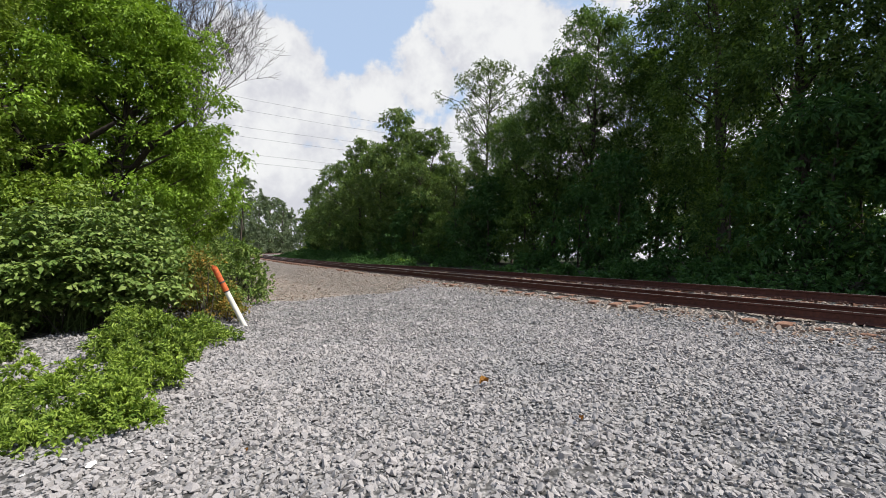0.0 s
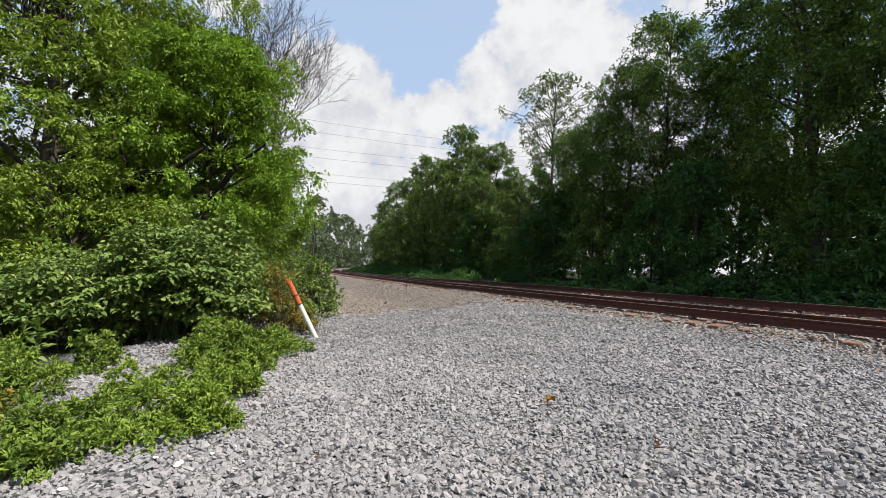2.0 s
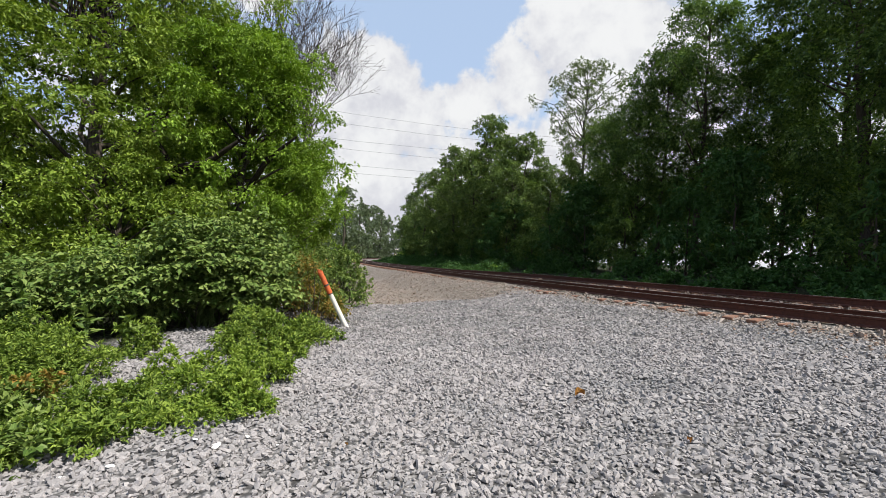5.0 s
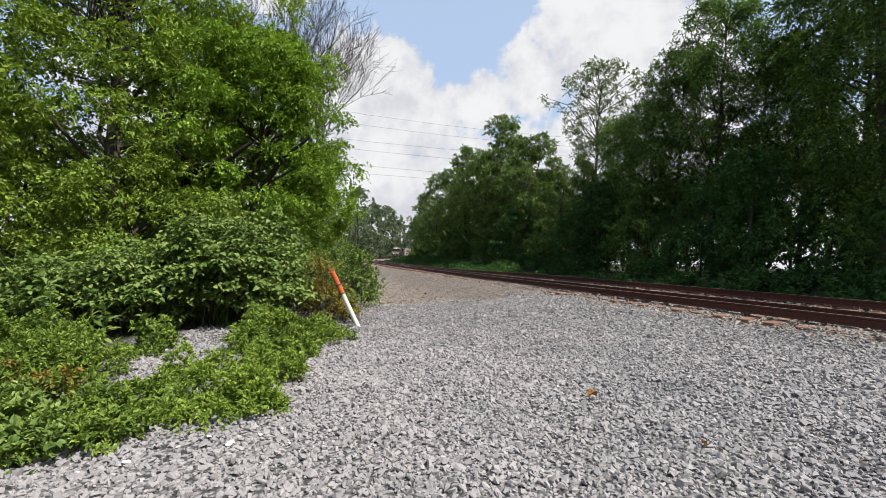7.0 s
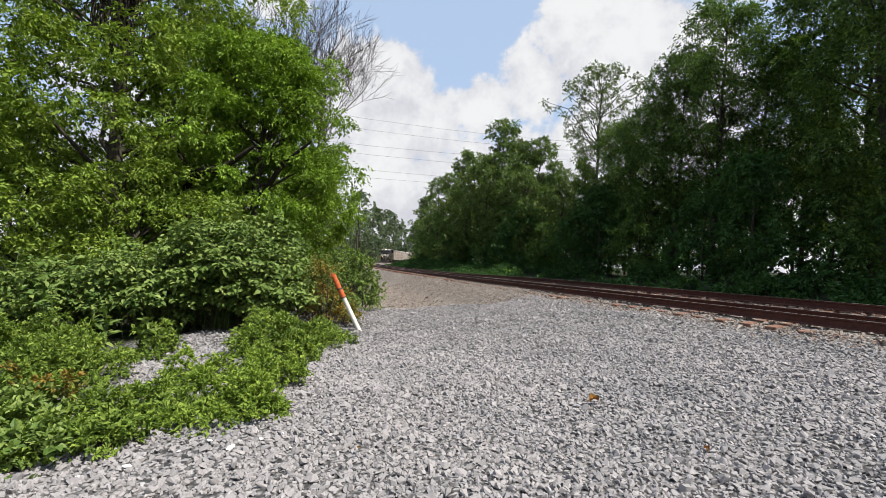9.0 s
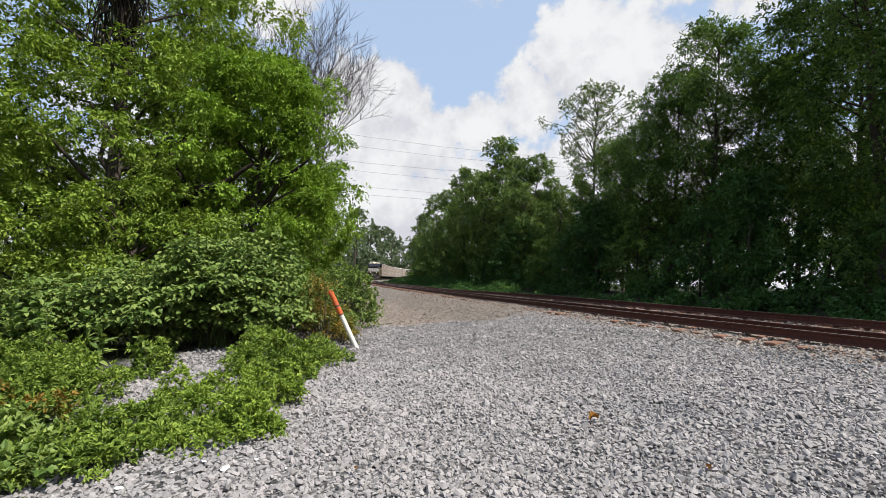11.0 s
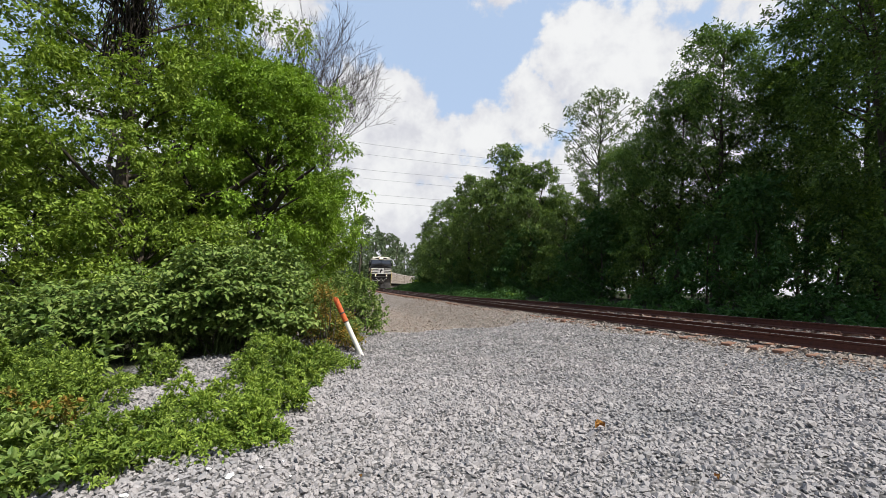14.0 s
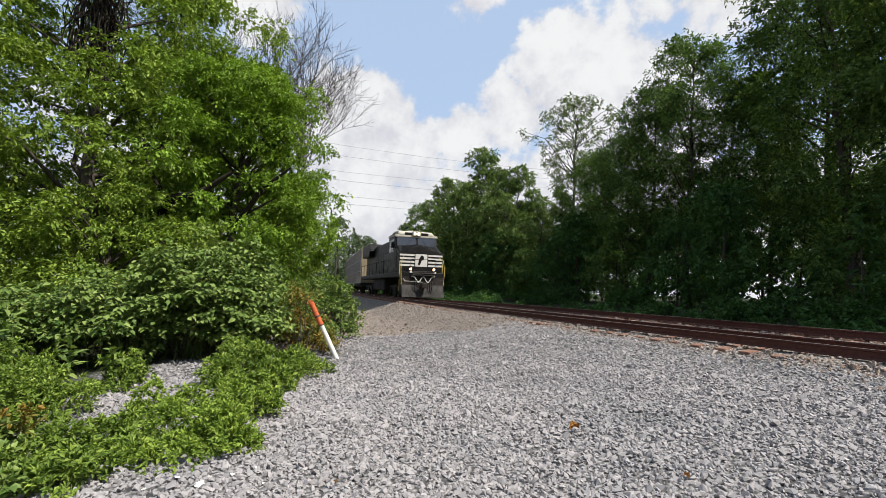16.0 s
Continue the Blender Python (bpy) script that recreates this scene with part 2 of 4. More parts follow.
def tubes(paths, sides=5):
    """Tapered tubes: each path is (points (k,3), radii (k,)). Returns verts, quads."""
    V, F, base = [], [], 0
    ang = np.linspace(0, 2 * np.pi, sides, endpoint=False)
    for pts, rad in paths:
        pts, rad = np.asarray(pts, float), np.asarray(rad, float)
        k = len(pts)
        d = unit(np.gradient(pts, axis=0))
        ref = np.where(np.abs(d[:, 2:3]) > 0.9, np.array([[1.0, 0, 0]]), np.array([[0, 0, 1.0]]))
        a = unit(np.cross(d, ref))
        b = np.cross(d, a)
        ring = pts[:, None] + rad[:, None, None] * (np.cos(ang)[None, :, None] * a[:, None] + np.sin(ang)[None, :, None] * b[:, None])
        V.append(ring.reshape(-1, 3))
        i = np.arange(k - 1)[:, None] * sides + np.arange(sides)[None]
        j = np.arange(k - 1)[:, None] * sides + (np.arange(sides)[None] + 1) % sides
        F.append(np.stack([i, j, j + sides, i + sides], -1).reshape(-1, 4) + base)
        base += k * sides
    return np.concatenate(V), np.concatenate(F)


def leaves(rng, pts, out, length, width, droop=0.35, fold=0.25, six=False, jit=0.55, upj=0.45):
    """Folded leaf blades at pts, pointing roughly along out; two faces each (four for six)."""
    n = len(pts)
    a = unit(out + rng.normal(0, jit, (n, 3)) + np.array([0, 0, -droop]))
    up = unit(np.array([0, 0, 1.0]) + 0.6 * out + rng.normal(0, upj, (n, 3)))
    s = unit(np.cross(a, up))
    nn = np.cross(s, a)
    L = (length * rng.uniform(0.6, 1.25, n))[:, None]
    Wd = (width * rng.uniform(0.7, 1.25, n))[:, None]
    if not six:
        v = np.stack([pts, pts + a * L * 0.45 + s * Wd * 0.5 + nn * Wd * fold, pts + a * L - nn * L * 0.12, pts + a * L * 0.45 - s * Wd * 0.5 + nn * Wd * fold], 1)
        f = np.array([[0, 1, 2], [0, 2, 3]])
        k = 4
    else:
        q = pts + a * L * 0.5
        v = np.stack([pts, pts + a * L * 0.3 + s * Wd * 0.5 + nn * Wd * fold, pts + a * L * 0.68 + s * Wd * 0.36 + nn * Wd * fold * 0.6 - nn * L * 0.05, pts + a * L - nn * L * 0.2,
                      pts + a * L * 0.68 - s * Wd * 0.36 + nn * Wd * fold * 0.6 - nn * L * 0.05, pts + a * L * 0.3 - s * Wd * 0.5 + nn * Wd * fold, q - nn * L * 0.03], 1)
        f = np.array([[0, 1, 6], [1, 2, 6], [2, 3, 6], [3, 4, 6], [4, 5, 6], [5, 0, 6]])
        k = 7
    F = (np.arange(n)[:, None, None] * k + f[None]).reshape(-1, 3)
    return v.reshape(-1, 3), F


def sprays(rng, centres, radii, per, squash=0.75):
    """Leaf points gathered along twigs that spread from clump centres."""
    P, O = [], []
    for c, r in zip(centres, radii):
        tw = max(4, int(per / 9))
        d = unit(rng.normal(0, 1, (tw, 3)) + np.array([0, 0, 0.15]))
        d[:, 2] *= squash
        ln = r * rng.uniform(0.45, 1.1, tw)
        k = 9
        s = rng.uniform(0.35, 1.0, (tw, k))
        bend = -0.22 * r * s ** 2
        p = c + d[:, None] * (ln[:, None] * s)[..., None]
        p[..., 2] += bend
        p += rng.normal(0, 0.05 * r, p.shape)
        P.append(p.reshape(-1, 3))
        O.append(np.repeat(unit(d), k, axis=0))
    return np.concatenate(P), np.concatenate(O)


def make_tree(name, seed, height, trunk_r, lo, radius, clumps, per, leaf, leaf_mat, bark=None, clump_r=0.8, lean=(0, 0), label="", category="tree", shape=0.55, inner=0.25, top=0.35, boughs=45, squash=0.75, holes=(), joined=False):
    """A tapered trunk, limbs to the clumps, and a crown of twig sprays of leaves; origin at its foot."""
    rng = np.random.default_rng(seed)
    root = tagged(new(name), label, category)
    bark = bark or M_BARK
    k = 9
    h = np.linspace(0, 1, k)
    wob = np.cumsum(rng.normal(0, 0.012 * height, (k, 2)), axis=0) * h[:, None]
    tp = np.c_[wob + np.outer(h, lean), h * height * 0.92]
    tp[0, 2] = -0.3
    tr = trunk_r * (1 - 0.88 * h) + trunk_r * 0.5 * np.exp(-h * 25)
    v, f = tubes([(tp, tr)], 9)
    ob = new("trunk", mesh_np("trunk", v, f, bark, True))
    ob.parent = root
    # clump centres in a crown envelope
    zz = lo + (height - lo) * rng.uniform(0, 1, clumps) ** 0.85
    rel = (zz - lo) / (height - lo)
    prof = radius * (np.clip(1 - np.abs(2 * rel - 2 * top) / np.where(rel < top, 2 * top, 2 - 2 * top), 0, 1) ** shape * 0.95 + 0.05)
    az = rng.uniform(0, 2 * np.pi, clumps)
    lobes = 1 + 0.26 * np.sin(3 * az + seed + 2.5 * rel) + 0.14 * np.sin(5 * az + 2.3 * seed + rel * 7) + 0.16 * np.sin(rel * 11 + seed)
    rad = prof * lobes * np.sqrt(rng.uniform(inner, 1, clumps))
    ax = np.stack([np.interp(zz / (0.92 * height), h, tp[:, i]) for i in range(2)], 1)
    C = np.c_[ax + np.c_[np.cos(az), np.sin(az)] * rad[:, None], zz]
    R = clump_r * rng.uniform(0.65, 1.3, clumps)
    keep = np.ones(clumps, bool)
    for hx, hy, hz, hr in holes:      # thin places in the crown
        keep &= np.linalg.norm((C - np.array([hx, hy, hz])) / np.array([1, 1, 0.8]), axis=1) > hr
    C, R, rad, clumps = C[keep], R[keep], rad[keep], int(keep.sum())
    paths = []
    for c, r0 in list(zip(C, rad))[:: max(1, clumps // boughs)] if boughs else []:
        z0 = max(lo * 0.55, min(c[2] - 0.55 * r0 - 0.3, height * 0.86))
        a = np.array([np.interp(z0 / (0.92 * height), h, tp[:, i]) for i in range(2)] + [z0])
        mid = a * 0.45 + c * 0.55 + np.array([0, 0, 0.12 * r0]) + rng.normal(0, 0.06 * r0 + 0.02, 3)
        q = a * 0.75 + mid * 0.25 + rng.normal(0, 0.03 * r0 + 0.01, 3)
        w = trunk_r * (0.16 + 0.22 * (1 - z0 / height))
        paths.append(([a, q, mid, c], [w, w * 0.8, w * 0.5, 0.012]))
    if paths:
        for one in [paths] if joined else [[p] for p in paths]:
            v, f = tubes(one, 5)
            ob = new("bough", mesh_np("bough", v, f, bark, True))
            ob.parent = root
            if joined:
                tagged(ob, kind="stuff")
    P, O = sprays(rng, C, R, per, squash)
    v, f = leaves(rng, P, O, leaf, leaf * 0.48)
    ob = new("crown", mesh_np("crown", v, f, leaf_mat))
    ob.parent = root
    return root


def make_shrub(name, seed, blobs, per, leaf, leaf_mat, label="", category="bush", six=True, stems=40, kind="", g=0.34, dens=7, stem=0.016, rise=0.0, ratio=0.6):
    """A shrub of leaf sprays in rounded masses: blob = x, y, z, rx, ry, rz."""
    rng = np.random.default_rng(seed)
    root = tagged(new(name), label, category, kind=kind)
    P, O, S = [], [], []
    for x, y, z, rx, ry, rz in blobs:
        area = (rx * ry + rx * rz + ry * rz) / 3
        n = max(6, int(area * dens))
        d = unit(rng.normal(0, 1, (n, 3)))
        d[:, 2] = np.abs(d[:, 2]) * 1.1 - 0.25
        rr = rng.uniform(0.55, 1.02, n)[:, None]
        c = np.array([x, y, z]) + d * rr * np.array([rx, ry, rz])
        p, o = sprays(rng, c, g * rng.uniform(0.7, 1.4, n), per, 0.8)
        P.append(p)
        O.append(unit(o + 0.7 * np.repeat(d, len(p) // n, axis=0) + np.array([0, 0, rise])))
        for i in range(min(n, stems)):
            b = np.array([x, y, 0]) + rng.normal(0, 0.25, 3) * np.array([rx, ry, 0])
            b[2] = ground_z(b[0], b[1]) - 0.05
            m = (b + c[i]) / 2 + rng.normal(0, 0.08, 3) + np.array([0, 0, 0.2 * rz])
            S.append(([b, m, c[i]], [stem, stem * 0.7, stem * 0.3]))
    P, O = np.concatenate(P), np.concatenate(O)
    v, f = tubes(S, 4)
    ob = new("stalk", mesh_np("stalk", v, f, M_BARK if stem > 0.008 else M_STALK, True))
    ob.parent = root
    v, f = leaves(rng, P, O, leaf, leaf * ratio, 0.25, 0.2, six)
    ob = new("foliage", mesh_np("foliage", v, f, leaf_mat))
    ob.parent = root
    return root


# ---- track line and ground ----
CX, CY, CR = 528.03, 186.14, 548.78     # the near curve of the railway
CX2, CY2, CR2 = 617.93, 198.66, 639.54  # the wider curve beyond it
A0 = math.atan2(CY, CX)                 # arc station nearest to the camera
S_JOIN = 110.0
A_JOIN = A0 - S_JOIN / CR
RAIL_Z, BED_Z = 0.85, 0.655             # rail head, tie tops


def along(s, off=0.0):
    """A point s metres up the line from the spot nearest the camera, off metres to the camera's side; and the heading."""
    if s < S_JOIN:
        a = A0 - s / CR
        return CX - (CR + off) * math.cos(a), CY - (CR + off) * math.sin(a), math.atan2(math.cos(a), -math.sin(a))
    a = A_JOIN - (s - S_JOIN) / CR2
    return CX2 - (CR2 + off) * math.cos(a), CY2 - (CR2 + off) * math.sin(a), math.atan2(math.cos(a), -math.sin(a))


def smooth(x, a, b):
    t = min(1.0, max(0.0, (x - a) / (b - a)))
    return t * t * (3 - 2 * t)


def far_lift(s):
    """The wooded-side rail stands higher on the near stretch and levels out up the line."""
    return 0.135 * (1 - smooth(s, 18, 34))


def side_of(x, y):
    if CY - y > math.tan(A_JOIN) * (CX - x):
        return math.hypot(x - CX, y - CY) - CR
    return math.hypot(x - CX2, y - CY2) - CR2


def past_pad(x, y):
    """Metres beyond the rounded far edge of the fresh stone pad."""
    q = x - 0.4
    return y - 16.1 - (0.11 if q < 0 else 0.3) * q * q - 0.5 * noise.noise((x * 0.5, 1.7, 0))


def ground_z(x, y):
    """Bed under the track, a broad stone pad beside it, an older shoulder beyond the pad, a ditch on the wooded side."""
    u = side_of(x, y)
    bed = BED_Z - 0.05 + 0.045 * (1 - smooth(abs(u), 0.45, 0.66))
    if -3.5 < u < 0.8 and y < 60:
        bed += far_lift((A0 - math.atan2(CY - y, CX - x)) * CR) * smooth(-u, -0.75, 0.7) * (1 - smooth(-u, 1.6, 3.4))
    if u < -1.45:
        return bed - 0.2 * smooth(-u, 1.45, 2.6) + 0.65 * smooth(-u, 2.6, 8.0) + 0.03 * noise.noise((x * 0.4, y * 0.4, 0))
    pad = bed - (bed + 0.02) * (0.55 * smooth(u, 1.5, 8.5) + 0.45 * min(1, max(0, (u - 1.5) / 7.5)))
    old = bed - 0.95 * smooth(u, 1.5, 4.4)
    edge = smooth(past_pad(x, y), -1.6, 1.3)
    z = pad * (1 - edge) + old * edge
    z += 0.06 * noise.noise((x * 0.7, y * 0.7, 3.1)) + 0.03 * noise.noise((x * 2.1, y * 2.1, 9.0))
    if y < 20 and u < 12:   # ridges that the spreading machine left along the track
        wave = u * 5.2 + 2.2 * noise.noise((x * 0.3, y * 0.3, 7.0))
        z += 0.016 * math.sin(wave) * smooth(noise.noise((x * 0.45, y * 0.2, 2.0)), -0.25, 0.35) * smooth(u, 1.9, 3.0)
    z -= 0.25 * smooth(-x - 0.15 * y, 3.0, 8.0) + 0.12 * smooth(u, 1.62, 2.2) * (1 - smooth(u, 2.6, 6.0)) * (1 - edge)
    return z if u > 1.6 else bed + (z - bed) * smooth(u, 1.3, 1.6)


def zone_of(x, y):
    u = side_of(x, y)
    wob = 0.8 * noise.noise((x * 0.3, y * 0.3, 5.0))
    brown = smooth(past_pad(x, y) + 0.5 * wob, -0.7, 0.6) if u > 1.5 else 1.0
    brown = max(brown, 0.8 * (1 - smooth(u + wob * 0.3, 1.7, 2.6)))
    if u < 0:
        brown = 0.55
    soil = max(smooth(-u + wob, 3.0, 4.6), smooth(-x + wob - (0 if y < 12 else 0.12 * (y - 12)), 4.6, 5.6) if y < 40 else smooth(u + wob, 5, 6.5))
    litter = 0.85 * (1 - smooth(math.hypot(x + 2.3, y - 10.4), 0.25, 0.8))   # leaf litter beside the post
    return brown, max(soil, litter)


def axis(lo, hi, fine_lo, fine_hi, step, grow=1.16):
    v = list(np.arange(fine_lo, fine_hi + 1e-6, step))
    s = step
    while v[-1] < hi:
        s *= grow
        v.append(v[-1] + s)
    s = step
    while v[0] > lo:
        s *= grow
        v.insert(0, v[0] - s)
    return np.array(v)


def build_ground():
    xs, ys = axis(-1500, 1500, -9, 17, 0.22, 1.12), axis(-300, 2500, 0, 30, 0.22, 1.07)
    nx, ny = len(xs), len(ys)
    V = np.array([(x, y, ground_z(x, y)) for y in ys for x in xs])
    i = np.arange(ny - 1)[:, None] * nx + np.arange(nx - 1)[None]
    F = np.stack([i, i + 1, i + nx + 1, i + nx], -1).reshape(-1, 4)
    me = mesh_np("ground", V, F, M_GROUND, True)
    col = me.color_attributes.new("zone", "FLOAT_COLOR", "POINT")
    Z = np.array([(*zone_of(x, y), 0, 1) for x, y in V[:, :2]], dtype=np.float32)
    col.data.foreach_set("color", Z.ravel())
    return tagged(new("ground", me), "grey crushed-stone railway ballast with brown shoulder and soil", "ground", kind="structure")


build_ground()


def rocks(rng, xy, size, name, material, label, sink=0.3, variants=40):
    """Broken stones lying on the ground, one joined mesh."""
    shapes, tris = [], []
    for _ in range(variants):    # crushed stone: ten random corners and the flat breaks between them
        p = unit(rng.normal(0, 1, (10, 3)))
        bm = bmesh.new()
        for q in p:
            bm.verts.new(q)
        bm.verts.index_update()
        bmesh.ops.convex_hull(bm, input=bm.verts[:])
        f = [[q.index for q in face.verts] for face in bm.faces]
        bm.free()
        if len(f) != 16:
            continue
        shapes.append(p * np.array([1.15, rng.uniform(0.7, 1.0), rng.uniform(0.5, 0.78)]))
        tris.append(f)
    shapes, tris = np.array(shapes), np.array(tris)
    n = len(xy)
    sz = size * np.exp(rng.normal(0, 0.28, n))
    q = unit(np.c_[np.ones(n), rng.normal(0, 0.3, (n, 2)), np.zeros(n)])
    w, x, y, z = q.T
    M = np.stack([1 - 2 * (y * y + z * z), 2 * (x * y - z * w), 2 * (x * z + y * w), 2 * (x * y + z * w), 1 - 2 * (x * x + z * z), 2 * (y * z - x * w), 2 * (x * z - y * w), 2 * (y * z + x * w), 1 - 2 * (x * x + y * y)], 1).reshape(n, 3, 3)
    pick = rng.integers(0, len(shapes), n)
    S = shapes[pick] * sz[:, None, None]
    yaw = rng.uniform(0, 2 * np.pi, n)
    c, s = np.cos(yaw), np.sin(yaw)
    Z = np.stack([c, -s, 0 * c, s, c, 0 * c, 0 * c, 0 * c, 1 + 0 * c], 1).reshape(n, 3, 3)
    V = np.einsum("nij,nkj->nki", Z @ M, S)
    gz = np.array([ground_z(a, b) for a, b in xy])
    V += np.c_[xy, gz + sz * (0.55 - sink + rng.uniform(-0.4, 0.3, n))][:, None]
    F = (np.arange(n)[:, None, None] * 10 + tris[pick]).reshape(-1, 3)
    return tagged(new(name, mesh_np(name, V.reshape(-1, 3), F, material)), label, "gravel", kind="stuff")


def wedge_points(rng, n, r0, r1, lo=-46, hi=60):
    a = np.radians(rng.uniform(lo, hi, n))
    r = np.sqrt(rng.uniform(r0 * r0, r1 * r1, n))
    return np.c_[np.sin(a) * r, np.cos(a) * r]


def build_stones():
    rng = np.random.default_rng(5)
    near = wedge_points(rng, 84000, 1.9, 10.8)
    near = near[np.hypot(near[:, 0], near[:, 1]) < rng.uniform(6.4, 10.8, len(near))]   # thins out into the coarser spread
    mid = wedge_points(rng, 46000, 5.8, 17.5)
    u1 = np.hypot(near[:, 0] - CX, near[:, 1] - CY) - CR
    near = near[(u1 > 1.99) & ((near[:, 0] > -2.7) | (near[:, 1] < 4.2) | (np.abs(near[:, 0] + 3.6) + np.abs(near[:, 1] - 7.1) < 1.4))]
    keep = np.array([side_of(*p) > 1.95 and p[0] > -5 and zone_of(*p)[0] < rng.uniform(0.3, 0.9) for p in mid])
    bare = np.array([math.hypot(p[0] + 2.3, p[1] - 10.4) < rng.uniform(0.35, 0.8) for p in mid])
    old = np.array([side_of(*p) > 1.85 and p[0] > -5 for p in mid]) & ~keep
    un = np.hypot(near[:, 0] - CX, near[:, 1] - CY) - CR
    red = un < 2.1 + rng.exponential(0.3, len(un))
    rocks(rng, near[red], 0.026, "rusty_ballast_stones", M_STONE_RUST, "rust-stained ballast stones along the tie ends")
    near = near[~red]
    rocks(rng, near, 0.0245, "ballast_stones", M_STONE, "loose grey crushed ballast stones on the pad")
    keep, old = keep & ~bare, old & ~bare
    rocks(rng, mid[keep], 0.028, "ballast_stones", M_STONE, "loose grey crushed ballast stones on the pad", 0.35)
    far = wedge_points(rng, 15000, 16.5, 36, -20, 22)
    far = far[[side_of(*p) > 1.72 for p in far]]
    rocks(rng, np.concatenate([mid[old], far]), 0.036, "old_ballast_stones", M_STONE_BROWN, "older brown ballast stones on the shoulder", 0.35)
    crib = []
    for s in rng.uniform(-9, 60, 7000):
        off = rng.uniform(-1.7, 2.1)
        if off > 0.9 and abs((s + 9 + 0.285) % 0.57 - 0.285) < 0.15:
            continue        # tie ends lie bare
        x, y, _ = along(s, off)
        crib.append((x, y))
    for s in rng.uniform(-9, 34, 4200):
        if abs((s + 9 + 0.285) % 0.57 - 0.285) > 0.13:
            x, y, _ = along(s, rng.uniform(1.25, 2.12))
            crib.append((x, y))
    rocks(rng, np.array(crib), 0.034, "crib_stones", M_STONE_BROWN, "ballast stones lying between the ties", 0.2)


build_stones()


# ---- railway track ----
def rail_profile():
    half = [(0.0375, 0.0), (0.0375, -0.032), (0.009, -0.046), (0.008, -0.14), (0.07, -0.168), (0.07, -0.18)]
    return half + [(-a, b) for a, b in reversed(half)]


def sweep_rail(name, off, lift, s0, s1, parent, z=RAIL_Z, label=""):
    prof = rail_profile()
    bm = bmesh.new()
    st = np.concatenate([np.arange(s0, 40, 1.0), np.arange(40, s1, 4.0)])
    rings = []
    for s in st:
        ring = []
        for a, b in prof:
            x, y, _ = along(float(s), off(float(s)) + a)
            ring.append(bm.verts.new((x, y, z + lift(float(s)) + b)))
        rings.append(ring)
    n = len(prof)
    for r0, r1 in zip(rings, rings[1:]):
        for i in range(n):
            f = bm.faces.new((r0[i], r0[(i + 1) % n], r1[(i + 1) % n], r1[i]))
            f.material_index = 1 if i == n - 1 else 0
    bm.faces.new(rings[0]), bm.faces.new(list(reversed(rings[-1])))
    bmesh.ops.recalc_face_normals(bm, faces=bm.faces)
    ob = part(name, bm, M_RAIL, parent, label)
    ob.data.materials.append(M_RAILTOP)
    return ob


def build_track():
    track = tagged(new("railway_track"), "rusty steel railway track on weathered timber ties", "railway track", kind="structure")
    sweep_rail("rail", lambda s: 0.755, lambda s: 0.0, -14, 760, track, label="rusty running rail with worn top")
    sweep_rail("rail", lambda s: -0.755, far_lift, -14, 760, track, label="rusty running rail with worn top")
    spare = tagged(new("spare_rail"), "rusty spare rail laid along the tie ends", "rail")
    sweep_rail("spare", lambda s: 1.58, lambda s: -0.03, -14, 90, spare)
    # ties
    bm = bmesh.new()
    bmesh.ops.create_cube(bm, size=1, matrix=Matrix.Diagonal((3.3, 0.23, 0.18, 1)))
    bmesh.ops.bevel(bm, geom=bm.edges[:], offset=0.012, segments=1, affect="EDGES")
    first = part("tie", bm, M_TIE, track)
    bm = bmesh.new()
    bmesh.ops.create_cube(bm, size=1, matrix=Matrix.Diagonal((0.36, 0.19, 0.02, 1)))
    for a in (-0.14, 0.14):
        for b in (-0.05, 0.05):
            bmesh.ops.create_cube(bm, size=1, matrix=Matrix.Translation((a, b, 0.02)) @ Matrix.Diagonal((0.03, 0.03, 0.04, 1)))
    plate_me = bpy.data.meshes.new("tie_plate")
    bm.to_mesh(plate_me), bm.free()
    plate_me.materials.append(M_STEEL)
    rng = random.Random(3)
    for i in range(210):
        s = -9 + i * 0.57
        x, y, hd = along(s, 0.32 + rng.uniform(-0.06, 0.06))
        ob = first if i == 0 else new("tie", first.data)
        ob.parent = track
        lift = far_lift(s)
        ob.matrix_basis = pose(x, y, BED_Z - 0.09 + lift * 0.288, 0, -math.degrees(math.atan2(lift, 1.51)), math.degrees(hd) - 90 + rng.uniform(-1.2, 1.2))
        if i < 70:
            for off in (0.755, -0.755):
                px, py, _ = along(s, off)
                pl = new("tie_plate", plate_me)
                pl.parent = track
                pl.matrix_basis = pose(px, py, BED_Z + 0.008 + (lift if off < 0 else 0), 0, 0, math.degrees(hd) - 90)


build_track()


# ---- train ----
M_BLACK = plain("loco_black", (0.006, 0.006, 0.006), 0.45, 0.0, 0.5, 1.6, (0.026, 0.02, 0.016), 0.2)
M_UNDER = plain("loco_running_gear", (0.018, 0.015, 0.014), 0.85, 0.0, 0.5, 4.0, (0.05, 0.04, 0.032), 0.2)
M_WHITE = plain("loco_white", (0.55, 0.53, 0.50), 0.55, 0.0, 0.12, 4.0, (0.4, 0.37, 0.31))
M_ROOF = plain("dusty_roof", (0.40, 0.37, 0.30), 0.75, 0.0, 0.2, 3.0, (0.2, 0.17, 0.13))
M_YELLOW = plain("handrail_yellow", (0.42, 0.32, 0.07), 0.55)
M_PILOT = plain("pilot_grey", (0.016, 0.014, 0.0125), 0.85, 0.0, 0.5, 3.0, (0.10, 0.085, 0.075))
M_GLASS = Mat("cab_glass", 0.06, 0.0, (0.03, 0.033, 0.04), 0.8).m
M_RACK = plain("autorack_panel", (0.37, 0.325, 0.28), 0.7, 0.0, 0.14, 0.8, (0.25, 0.19, 0.15))
